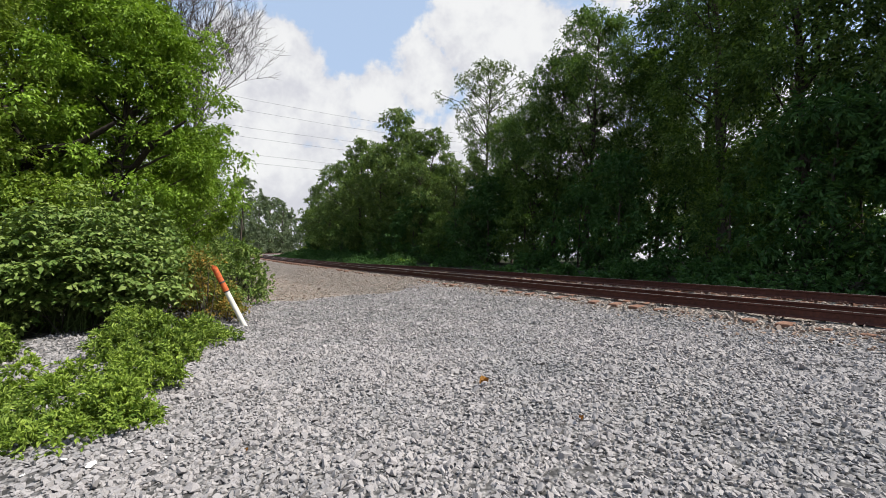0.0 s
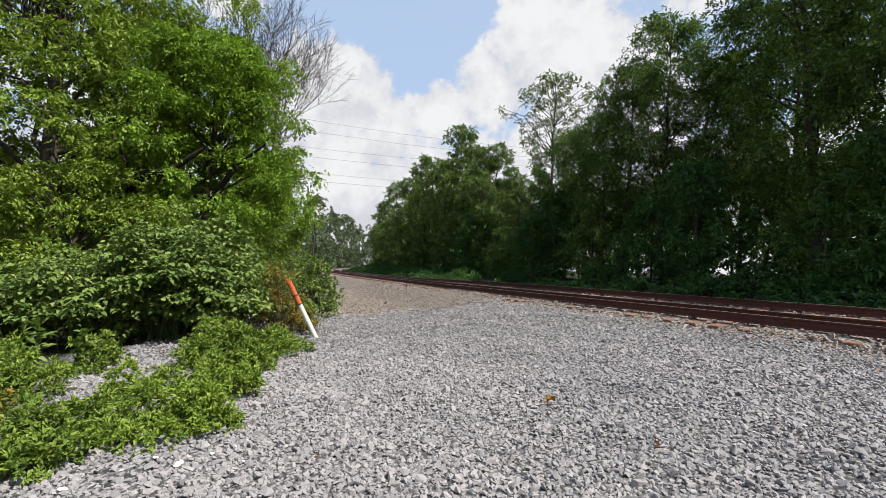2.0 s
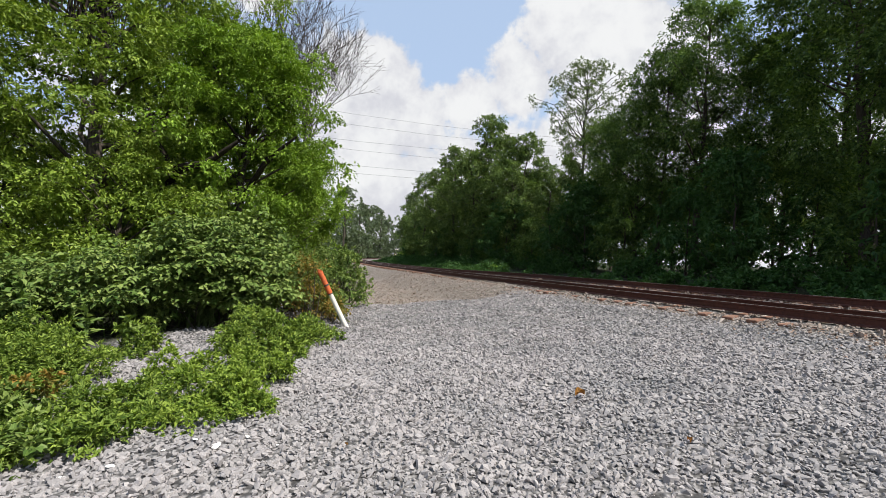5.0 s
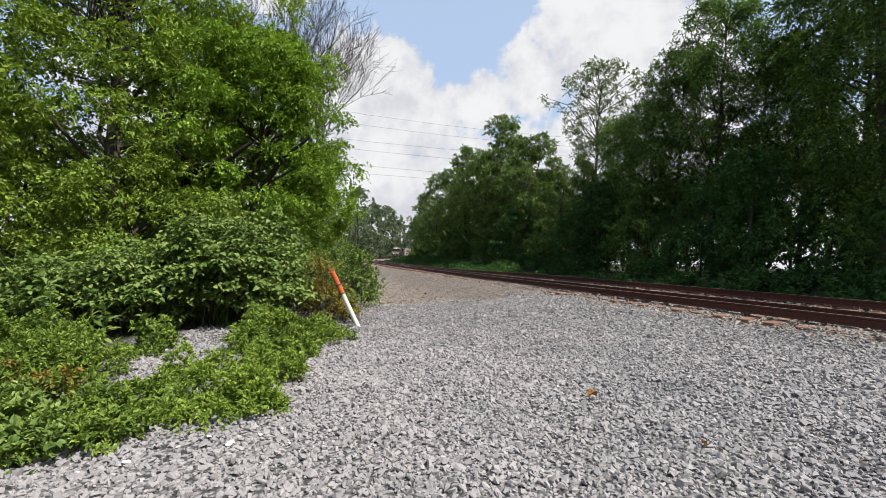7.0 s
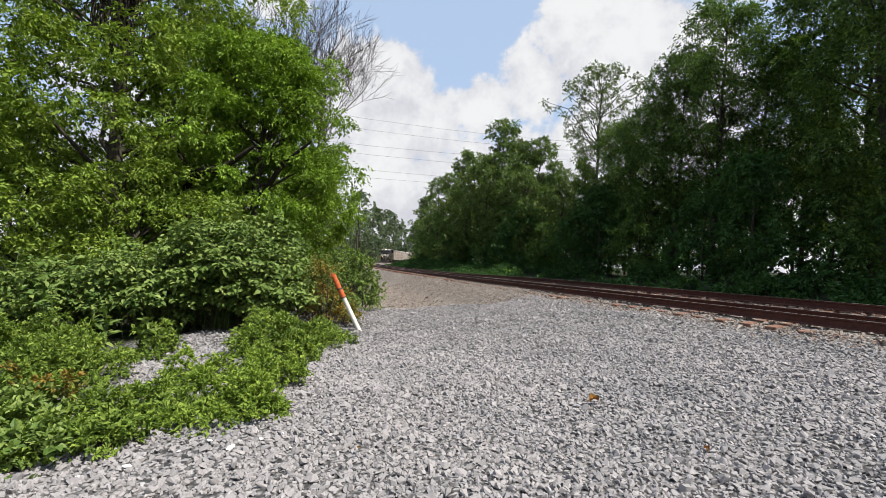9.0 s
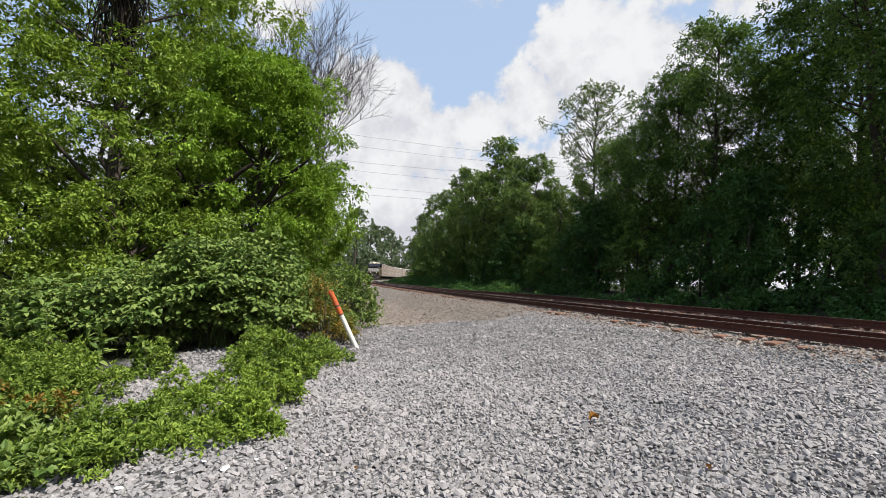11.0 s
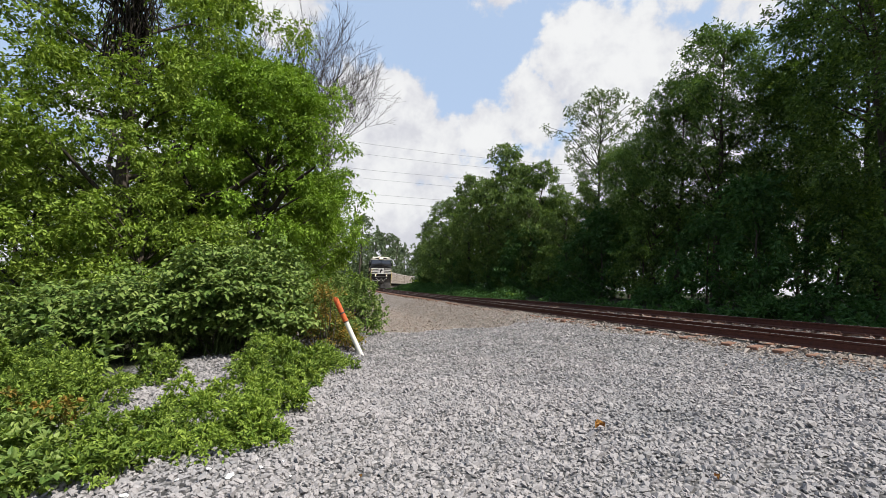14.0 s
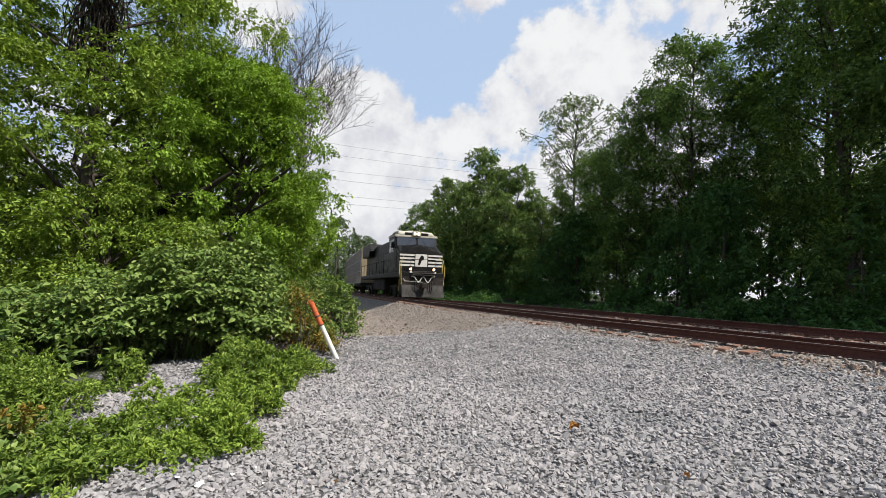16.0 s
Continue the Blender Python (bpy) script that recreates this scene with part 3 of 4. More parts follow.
M_RACKPOST = plain("autorack_post", (0.22, 0.17, 0.14), 0.7, 0.0, 0.25, 2.0)
M_RACKROOF = plain("autorack_roof", (0.5, 0.48, 0.44), 0.6, 0.0, 0.1, 0.8)
M_RACKEND = plain("autorack_end", (0.27, 0.22, 0.14), 0.6, 0.0, 0.2, 1.5, (0.2, 0.15, 0.09))


def lamp_material(name, color, power):
    m = Mat(name, 0.2, 0.0, color)
    m.b.inputs["Emission Color"].default_value = (*color, 1)
    m.b.inputs["Emission Strength"].default_value = power
    return m.m


M_HEAD = lamp_material("headlight_glass", (1.0, 0.82, 0.55), 3.5)
M_DITCH = lamp_material("ditch_light_glass", (1.0, 0.66, 0.36), 3.0)


def box(bm, x0, x1, y0, y1, z0, z1):
    r = bmesh.ops.create_cube(bm, size=1, matrix=Matrix.Translation(((x0 + x1) / 2, (y0 + y1) / 2, (z0 + z1) / 2)) @ Matrix.Diagonal((x1 - x0, y1 - y0, z1 - z0, 1)))
    return r["verts"]


def boxes(name, spans, material, parent, bevel=0.02, label=""):
    bm = bmesh.new()
    for b in spans:
        box(bm, *b)
    if bevel:
        bmesh.ops.bevel(bm, geom=bm.edges[:], offset=bevel, segments=1, affect="EDGES")
    return part(name, bm, material, parent, label)


def prism(name, outline, y0, y1, material, parent, label="", bevel=0.0):
    """An outline in x and z drawn out across the vehicle."""
    bm = bmesh.new()
    a = [bm.verts.new((x, y0, z)) for x, z in outline]
    b = [bm.verts.new((x, y1, z)) for x, z in outline]
    n = len(outline)
    for i in range(n):
        bm.faces.new((a[i], a[(i + 1) % n], b[(i + 1) % n], b[i]))
    bm.faces.new(a), bm.faces.new(list(reversed(b)))
    bmesh.ops.recalc_face_normals(bm, faces=bm.faces)
    if bevel:
        bmesh.ops.bevel(bm, geom=bm.edges[:], offset=bevel, segments=2, affect="EDGES")
    return part(name, bm, material, parent, label)


def rod(name, pts, r, material, parent, sides=6):
    v, f = tubes([(pts, [r] * len(pts))], sides)
    ob = new(name, mesh_np(name, v, f, material, True))
    ob.parent = parent
    return ob


def disc(bm, centre, r, depth, axis_rot, seg=16):
    bmesh.ops.create_cone(bm, cap_ends=True, segments=seg, radius1=r, radius2=r, depth=depth, matrix=Matrix.Translation(centre) @ axis_rot)


ACROSS = Matrix.Rotation(math.pi / 2, 4, "X")
FORWARD = Matrix.Rotation(math.pi / 2, 4, "Y")


def add_truck(parent, x, axles, wheel_r=0.5, spread=1.9):
    """A bogie: side frames, bolster, axles with two wheels."""
    first = -(axles - 1) / 2 * spread
    half = -first + 0.75
    tr = boxes("truck", [(x - half, x + half, s * 1.0 - 0.07, s * 1.0 + 0.07, 0.45, 0.85) for s in (-1, 1)] + [(x - 0.3, x + 0.3, -1.0, 1.0, 0.5, 0.85)]
               + [(x + first + i * spread - 0.2, x + first + i * spread + 0.2, s * 1.12 - 0.06, s * 1.12 + 0.06, 0.32, 0.72) for i in range(axles) for s in (-1, 1)], M_UNDER, parent)
    for i in range(axles):
        bm = bmesh.new()
        for s in (-1, 1):
            disc(bm, (x + first + i * spread, s * 0.755, wheel_r), wheel_r, 0.13, ACROSS, 20)
            disc(bm, (x + first + i * spread, s * 0.67, wheel_r), wheel_r + 0.03, 0.03, ACROSS, 20)
        disc(bm, (x + first + i * spread, 0, wheel_r), 0.09, 1.4, ACROSS, 10)
        part("wheelset", bm, M_UNDER, tr)


def build_loco():
    """Six-axle road diesel, front towards +x, origin at rail height under its middle; 22.3 m long."""
    t = tagged(new("locomotive"), "black freight diesel locomotive with white nose stripes and lit headlights", "locomotive")
    F = 11.15
    boxes("deck", [(-10.9, 10.2, -1.52, 1.52, 1.42, 1.72)], M_BLACK, t, 0.03)
    boxes("fuel_tank", [(-2.9, 2.9, -1.35, 1.35, 0.45, 1.4)], M_UNDER, t, 0.12)
    # long hood with radiator wings at the rear
    prism("hood", [(-10.6, 1.72), (6.2, 1.72), (6.2, 4.15), (5.9, 4.35), (-10.4, 4.35), (-10.6, 4.2)], -0.95, 0.95, M_BLACK, t, bevel=0.06)
    prism("radiator", [(-10.2, 3.5), (-5.6, 3.5), (-5.2, 4.1), (-5.4, 4.68), (-10.1, 4.68), (-10.4, 4.3)], -1.5, 1.5, M_BLACK, t, bevel=0.06)
    for i in range(11):
        for s in (-1, 1):
            x = -4.6 + i * 0.95
            boxes("hood_door", [(x, x + 0.86, s * 0.955 - 0.02, s * 0.955 + 0.02, 1.95, 3.55)], M_BLACK, t, 0.008)
    boxes("exhaust", [(0.4, 1.5, -0.5, 0.5, 4.35, 4.62)], M_UNDER, t, 0.05)
    for y in (-1.35, 0.97):
        boxes("blower_duct", [(2.6, 5.6, y, y + 0.38, 2.0, 3.2)], M_BLACK, t, 0.05)
    # cab: wide, with raked windscreen
    cab = prism("cab", [(5.9, 1.72), (9.15, 1.72), (9.15, 3.05), (8.55, 3.5), (8.35, 4.3), (8.2, 4.45), (5.9, 4.45)], -1.6, 1.6, M_BLACK, t, bevel=0.05)
    prism("cab_roof", [(5.75, 4.36), (8.5, 4.30), (8.46, 4.46), (7.9, 4.66), (6.1, 4.7), (5.8, 4.55)], -1.35, 1.35, M_ROOF, cab, "dusty pale cab roof", 0.05)
    prism("roof_shoulder", [(5.75, 4.22), (8.5, 4.18), (8.48, 4.36), (5.75, 4.42)], -1.63, 1.63, M_ROOF, cab, "dusty pale roof edge", 0.04)
    # nose
    nose = prism("nose", [(8.6, 1.72), (10.15, 1.72), (10.15, 2.95), (9.95, 3.12), (8.6, 3.62)], -1.58, 1.58, M_BLACK, t, bevel=0.07)
    bm = bmesh.new()
    v = [bm.verts.new(p) for p in ((9.98, 0, 3.5), (9.98, -1.59, 3.08), (8.5, -1.59, 3.52), (8.5, 0, 3.72), (9.98, 1.59, 3.08), (8.5, 1.59, 3.52), (10.1, 0, 2.98), (10.1, -1.59, 2.96), (10.1, 1.59, 2.96))]
    for q in ((0, 1, 2, 3), (0, 3, 5, 4), (0, 6, 7, 1), (0, 4, 8, 6)):
        bm.faces.new([v[i] for i in q])
    bmesh.ops.solidify(bm, geom=bm.faces[:], thickness=0.03)
    part("nose_peak", bm, M_BLACK, nose)
    for i in range(4):
        z = 2.12 + i * 0.225
        for s in (-1, 1):
            y0, y1 = (0.5, 1.56) if s > 0 else (-1.56, -0.5)
            boxes("nose_stripe", [(10.13, 10.17, y0, y1, z, z + 0.115)], M_WHITE, nose, 0.0)
    boxes("nose_panel", [(10.13, 10.172, -0.44, 0.44, 2.1, 2.93)], M_WHITE, nose, 0.01, "white nose panel")
    bm = bmesh.new()
    v = [bm.verts.new((10.178, y, z)) for y, z in ((-0.26, 2.2), (-0.1, 2.2), (0.02, 2.5), (0.2, 2.6), (0.14, 2.84), (-0.02, 2.86), (-0.16, 2.62))]
    bm.faces.new(v)
    bmesh.ops.solidify(bm, geom=bm.faces[:], thickness=0.006)
    part("nose_emblem", bm, M_BLACK, nose, "plain black emblem shape")
    # windows
    for s in (-1, 1):
        y0, y1 = sorted((s * 0.07, s * 1.48))
        prism("windscreen", [(8.6, 3.55), (8.625, 3.55), (8.44, 4.26), (8.415, 4.26)], y0, y1, M_GLASS, cab, "dark windscreen pane")
        for x0, x1 in ((6.3, 7.0), (7.1, 7.9)):
            boxes("side_window", [(x0, x1, s * 1.605 - 0.012, s * 1.605 + 0.012, 3.25, 3.95)], M_GLASS, cab, 0.0)
        boxes("window_frame", [(6.2, 8.0, s * 1.6 - 0.01, s * 1.6 + 0.01, 3.17, 3.24), (6.2, 8.0, s * 1.6 - 0.01, s * 1.6 + 0.01, 3.96, 4.03)], M_WHITE, cab, 0.0)
        boxes("number_board", [(8.42, 8.5, s * 0.62 - 0.28, s * 0.62 + 0.28, 4.33, 4.52)], M_BLACK, cab, 0.01)
        boxes("mirror", [(8.1, 8.16, s * 1.72 - 0.1, s * 1.72 + 0.1, 3.4, 3.8)], M_BLACK, cab, 0.01)
    bm = bmesh.new()
    for s in (-1, 1):
        disc(bm, (8.52, s * 0.14, 4.45), 0.095, 0.04, FORWARD)
    part("headlight", bm, M_HEAD, cab, "lit warm headlight pair")
    boxes("headlight_housing", [(8.3, 8.5, -0.32, 0.32, 4.3, 4.6), (8.5, 8.64, -0.32, 0.32, 4.555, 4.6), (8.5, 8.6, -0.32, 0.32, 4.3, 4.345), (8.5, 8.62, -0.32, -0.26, 4.34, 4.56), (8.5, 8.62, 0.26, 0.32, 4.34, 4.56), (8.5, 8.62, -0.03, 0.03, 4.34, 4.56)], M_ROOF, cab, 0.01)
    for s in (-1, 1):
        bm = bmesh.new()
        disc(bm, (10.55, s * 0.84, 1.92), 0.09, 0.05, FORWARD)
        part("ditch_light", bm, M_DITCH, t, "lit ditch light")
        boxes("light_bracket", [(10.3, 10.52, s * 0.84 - 0.14, s * 0.84 + 0.14, 1.75, 2.06)], M_BLACK, t, 0.02)
    # front platform, anticlimber, pilot
    boxes("platform", [(10.1, 10.75, -1.5, 1.5, 1.42, 1.72)], M_BLACK, t, 0.03)
    boxes("anticlimber", [(10.7, 10.98, -0.8, 0.8, 1.5 + i * 0.11, 1.56 + i * 0.11) for i in range(3)], M_PILOT, t, 0.01)
    pil = prism("pilot", [(10.3, 0.95), (10.72, 1.42), (10.72, 0.95), (11.05, 0.09), (10.9, 0.07), (10.4, 0.55)], -1.5, 1.5, M_PILOT, t, "dusty grey snow plough pilot", 0.02)
    for y in (-1.5, 0.55):
        boxes("pilot_sheet", [(10.6, 10.74, y, y + 0.95, 0.5, 1.42)], M_UNDER, t, 0.02)
    for s, i in [(s, i) for s in (-1, 1) for i in range(3)]:
        boxes("step", [(10.2, 10.75, s * 1.36 - 0.14, s * 1.36 + 0.14, 0.55 + i * 0.32, 0.6 + i * 0.32)], M_PILOT, t, 0.01)
    boxes("coupler", [(10.6, 11.15, -0.16, 0.16, 0.72, 1.0), (11.05, 11.4, -0.24, 0.2, 0.68, 1.04)], M_UNDER, t, 0.05)
    hose = [(10.85, y, 1.45 - 0.4 * math.exp(-((abs(y) - 0.34) / 0.2) ** 2)) for y in np.linspace(-0.85, 0.85, 25)]
    rod("air_hose", hose, 0.035, M_WHITE, t)
    boxes("draft_gear", [(10.66, 10.82, -0.42, 0.42, 0.58, 1.12)], M_UNDER, t, 0.03)
    rod("uncoupling_lever", [(10.8, -1.4, 1.3), (10.86, -1.3, 1.12), (10.86, -0.3, 1.12), (11.0, -0.1, 1.06)], 0.018, M_WHITE, t)
    for y in (-0.62, -0.48, 0.48, 0.62):
        rod("brake_hose", [(10.8, y, 1.22), (10.98, y, 1.1), (11.02, y * 0.96, 0.7), (10.95, y * 0.9, 0.4)], 0.028, M_BLACK, t)
    boxes("nose_door", [(10.16, 10.2, -1.2, -0.62, 1.74, 2.06)], M_BLACK, nose, 0.01)
    boxes("sill_plate", [(10.72, 10.8, -0.95, 0.95, 1.66, 1.78)], M_WHITE, t, 0.01, "pale worn step edge above the coupler")
    rod("horn", [(7.0, -0.5, 4.95), (7.6, -0.5, 4.95)], 0.06, M_UNDER, t)
    boxes("air_conditioner", [(6.2, 7.3, -0.55, 0.55, 4.6, 4.76)], M_ROOF, cab, 0.05)
    rod("wiper", [(8.62, -0.75, 3.6), (8.53, -0.45, 4.0)], 0.014, M_BLACK, cab)
    rod("wiper", [(8.62, 0.75, 3.6), (8.53, 0.45, 4.0)], 0.014, M_BLACK, cab)
    for s in (-1, 1):
        rod("handrail", [(10.72, s * 1.52, 0.9), (10.74, s * 1.58, 1.9), (10.66, s * 1.5, 2.5), (10.3, s * 1.3, 2.75)], 0.026, M_YELLOW, t)
        rod("handrail", [(10.2, s * 1.56, 0.5), (10.2, s * 1.56, 2.3), (9.6, s * 1.56, 2.65)], 0.026, M_YELLOW, t)
        rod("handrail", [(5.6, s * 1.5, 2.72), (-10.6, s * 1.5, 2.72)], 0.022, M_UNDER, t)
        for i in range(9):
            rod("stanchion", [(5.4 - i * 2, s * 1.5, 1.72), (5.4 - i * 2, s * 1.5, 2.72)], 0.022, M_UNDER, t)
    rod("handrail", [(10.72, -0.9, 1.72), (10.72, -0.9, 2.55), (10.72, 0.9, 2.55), (10.72, 0.9, 1.72)], 0.022, M_BLACK, t)
    boxes("hood_stripe", [(-10.62, -10.6, -0.9, 0.9, 2.2 + i * 0.3, 2.35 + i * 0.3) for i in range(3)], M_WHITE, t, 0.0)
    add_truck(t, 6.9, 3), add_truck(t, -6.9, 3)
    t.scale = (1.0, 1.08, 1.155)
    return t


def build_autorack():
    """Enclosed tri-level car carrier, 27.4 m long and 5.8 m high."""
    t = tagged(new("autorack"), "tall pale-grey autorack freight car with ribbed side panels", "freight car", "autoracks in the train")
    boxes("frame", [(-13.5, 13.5, -1.5, 1.5, 0.95, 1.3), (-13.9, 13.9, -0.3, 0.3, 0.8, 1.15)], M_UNDER, t, 0.03)
    for s in (-1, 1):
        spans = []
        for i in range(18):
            x = -13.4 + i * 26.8 / 18
            boxes("side_panel", [(x + 0.03, x + 26.8 / 18 - 0.07, s * 1.5 - 0.02, s * 1.5 + 0.02, 1.32, 5.3)], M_RACK, t, 0.0)
            spans.append((x - 0.06, x + 0.04, s * 1.53 - 0.05, s * 1.53 + 0.05, 1.25, 5.4))
        for sp in spans:
            boxes("side_post", [sp], M_RACKPOST, t, 0.0)
        boxes("side_rail", [(-13.45, 13.45, s * 1.53 - 0.05, s * 1.53 + 0.05, z, z + 0.12) for z in (1.22, 2.6, 3.95, 5.3)], M_RACK, t, 0.0)
    bm = bmesh.new()
    v, f = [], []
    ys = [-1.58, -1.5, -1.1, -0.5, 0, 0.5, 1.1, 1.5, 1.58]
    zs = [5.36, 5.46, 5.64, 5.76, 5.8, 5.76, 5.64, 5.46, 5.36]
    a = [bm.verts.new((-13.5, y, z)) for y, z in zip(ys, zs)]
    b = [bm.verts.new((13.5, y, z)) for y, z in zip(ys, zs)]
    for i in range(8):
        bm.faces.new((a[i], a[i + 1], b[i + 1], b[i]))
    bmesh.ops.solidify(bm, geom=bm.faces[:], thickness=0.06)
    part("roof", bm, M_RACKROOF, t, "pale curved roof")
    for s in (-1, 1):
        door = boxes("end_door", [(s * 13.43 - 0.02, s * 13.43 + 0.02, -1.5, 1.5, 1.3, 5.6)], M_RACKEND, t, 0.0, "tan ribbed end door")
        for i in range(9):
            y = -1.45 + i * 2.9 / 9
            boxes("door_rib", [(s * 13.46 - 0.04, s * 13.46 + 0.04, y + 0.02, y + 2.9 / 9 - 0.06, 1.3, 5.5)], M_RACKEND, door, 0.0)
    add_truck(t, 9.8, 2, 0.45, 1.75), add_truck(t, -9.8, 2, 0.45, 1.75)
    return t


LOCO = build_loco()
RACKS = [build_autorack()]
for _ in range(6):
    RACKS.append(copy_thing(RACKS[0], pose(0, 0, 0)))
FRONT_AT_END, SPEED = 32.6, 21.95      # metres up the line of the locomotive's front at 16 s; metres a second


def train_pose(t, behind, wheelbase):
    """Pose of a vehicle whose middle runs that far behind the front coupler; its two bogies ride on the curve."""
    s = FRONT_AT_END + SPEED * (16.0 - t) + behind
    ax, ay, _ = along(s - wheelbase / 2)
    bx, by, _ = along(s + wheelbase / 2)
    return pose((ax + bx) / 2, (ay + by) / 2, RAIL_Z, 0, 0, math.degrees(math.atan2(ay - by, ax - bx)))


# ---- marker post and small finds ----
def build_post():
    p = tagged(new("marker_post"), "leaning white plastic marker post with orange top", "marker post")
    foot, tip = Vector((-1.76, 10.87, ground_z(-1.76, 10.87) - 0.05)), Vector((-2.40, 10.75, 1.23))
    d = tip - foot
    tilt = d.to_track_quat("Z", "X").to_matrix().to_4x4()
    p.matrix_basis = Matrix.Translation(foot) @ tilt
    L = d.length
    white, orange, dark = plain("post_white", (0.70, 0.67, 0.60), 0.5, 0, 0.1, 9.0, (0.48, 0.43, 0.35)), plain("post_orange", (0.52, 0.10, 0.02), 0.7, 0, 0.4, 70.0, (0.10, 0.035, 0.018)), plain("post_band", (0.03, 0.03, 0.03), 0.6)

    scuff = plain("post_scuff", (0.30, 0.06, 0.02), 0.7, 0, 0.5, 30.0)

    def ring(name, z0, z1, r, mat):
        bm = bmesh.new()
        bmesh.ops.create_cone(bm, cap_ends=True, segments=20, radius1=r, radius2=r * 0.97, depth=z1 - z0, matrix=Matrix.Translation((0, 0, (z0 + z1) / 2)))
        bmesh.ops.bevel(bm, geom=bm.edges[:], offset=0.004, segments=1, affect="EDGES")
        return part(name, bm, mat, p)

    ring("tube", 0, L * 0.63, 0.053, white)
    ring("sleeve", L * 0.62, L * 0.985, 0.06, orange)
    ring("band", L * 0.75, L * 0.775, 0.064, dark)
    for k in (0.83, 0.9, 0.945):
        ring("scuff_band", L * k, L * (k + 0.012), 0.0615, scuff)
    ring("band", L * 0.605, L * 0.625, 0.063, dark)
    # ragged cap
    bm = bmesh.new()
    for i in range(7):
        a = i * 0.9
        box(bm, 0.035 * math.cos(a) - 0.018, 0.035 * math.cos(a) + 0.018, 0.035 * math.sin(a) - 0.018, 0.035 * math.sin(a) + 0.018, L * 0.96, L * (1.0 + 0.02 * (i % 3)))
    part("cap", bm, orange, p, "chipped orange cap")


build_post()


def curled_leaf(x, y, size, turn, material, label):
    bm = bmesh.new()
    n = 9
    rows = []
    for i in range(n):
        t = i / (n - 1)
        w = size * 0.42 * math.sin(math.pi * (0.08 + 0.9 * t)) * (1 + 0.2 * math.sin(i * 2.1))
        rows.append([bm.verts.new(((t - 0.5) * size * 1.5, k * w, 0.5 * size * (abs(k) ** 2) + 0.25 * size * math.sin(t * 4) + 0.1 * size)) for k in (-1, -0.5, 0, 0.5, 1)])
    for a, b in zip(rows, rows[1:]):
        for i in range(4):
            bm.faces.new((a[i], a[i + 1], b[i + 1], b[i]))
    bmesh.ops.solidify(bm, geom=bm.faces[:], thickness=0.002)
    ob = part("dry_leaf", bm, material, None)
    ob.matrix_basis = pose(x, y, ground_z(x, y) + 0.05, 8, -6, turn)
    return tagged(ob, label, "leaf")


M_DRYLEAF = plain("dry_leaf", (0.36, 0.17, 0.03), 0.7, 0, 0.4, 30.0, (0.12, 0.06, 0.02))
curled_leaf(1.80, 5.32, 0.10, 30, M_DRYLEAF, "curled brown and yellow dry leaf on the stones")
curled_leaf(2.23, 3.86, 0.05, 80, M_DRYLEAF, "small tan dry leaf on the stones")
curled_leaf(-0.62, 3.95, 0.03, 120, M_DRYLEAF, "small yellowed dry leaf on the stones")

# ---- vegetation on the camera's side ----
def place(root, x, y, turn=0.0, scale=1.0, dz=0.0):
    root.matrix_basis = pose(x, y, ground_z(x, y) + dz, 0, 0, turn) @ Matrix.Diagonal((scale, scale, scale, 1))
    return root


TREE_LABEL = "leafy green ash tree with dense crown beside the track"
ash = place(make_tree("ash_tree", 11, 9.0, 0.22, 2.0, 3.4, 250, 300, 0.135, M_LEAF_BRIGHT, label=TREE_LABEL, clump_r=0.8, inner=0.12, top=0.4, shape=0.42, squash=0.5, holes=[(-1.3, -2.2, 4.2, 1.0), (0.3, -2.8, 4.0, 0.7)]), -6.4, 16.0)
v, f = tubes([([(-0.1, 0.0, 1.6), (-1.2, -0.7, 2.5), (-1.7, -1.3, 3.5), (-1.0, -1.8, 4.15), (-0.1, -2.1, 4.25), (0.9, -2.3, 4.9)], [0.2, 0.18, 0.16, 0.14, 0.11, 0.05]),
              ([(-1.2, -1.6, 4.0), (-1.6, -2.0, 4.9), (-1.9, -2.0, 6.0)], [0.09, 0.07, 0.03]), ([(0.2, -0.2, 3.4), (1.4, -1.3, 4.6), (2.4, -1.8, 5.2)], [0.1, 0.08, 0.03])], 8)
# The crown's shade is put into this limb's colour with the darker bark.
limb = new("limb", mesh_np("limb", v, f, M_BARK_DARK, True))
limb.parent = ash
big = place(make_tree("ash_tree", 12, 14.5, 0.30, 1.0, 4.4, 340, 260, 0.15, M_LEAF_TREE, label=TREE_LABEL, clump_r=0.95, inner=0.1, top=0.5, shape=0.4, squash=0.5,
            holes=[(0.3, -1.0, 10.6, 1.2), (0.3, -2.6, 10.5, 1.2), (0.2, -3.6, 10.4, 1.2), (-2.6, -2.6, 4.4, 0.8)]), -10.4, 14.8)


def dead_vines(parent, z0, z1, count, seed):
    """Dry vine stems hanging in a tangle round the upper trunk."""
    rng = np.random.default_rng(seed)
    paths = []
    for _ in range(count):
        a, r = rng.uniform(0, 6.28), rng.uniform(0.15, 0.75)
        p = np.array([r * math.cos(a), r * math.sin(a), rng.uniform(z0 + 1.0, z1)])
        pts = [p]
        for _ in range(5):
            p = p + rng.normal(0, 0.09, 3) + np.array([0, 0, -rng.uniform(0.15, 0.5)])
            pts.append(p)
        paths.append((pts, np.linspace(0.03, 0.01, 6)))
    v, f = tubes(paths, 4)
    ob = new("vines", mesh_np("vines", v, f, M_BARK_DARK, True))
    ob.parent = parent
    tagged(ob, "dry dark vine stems")


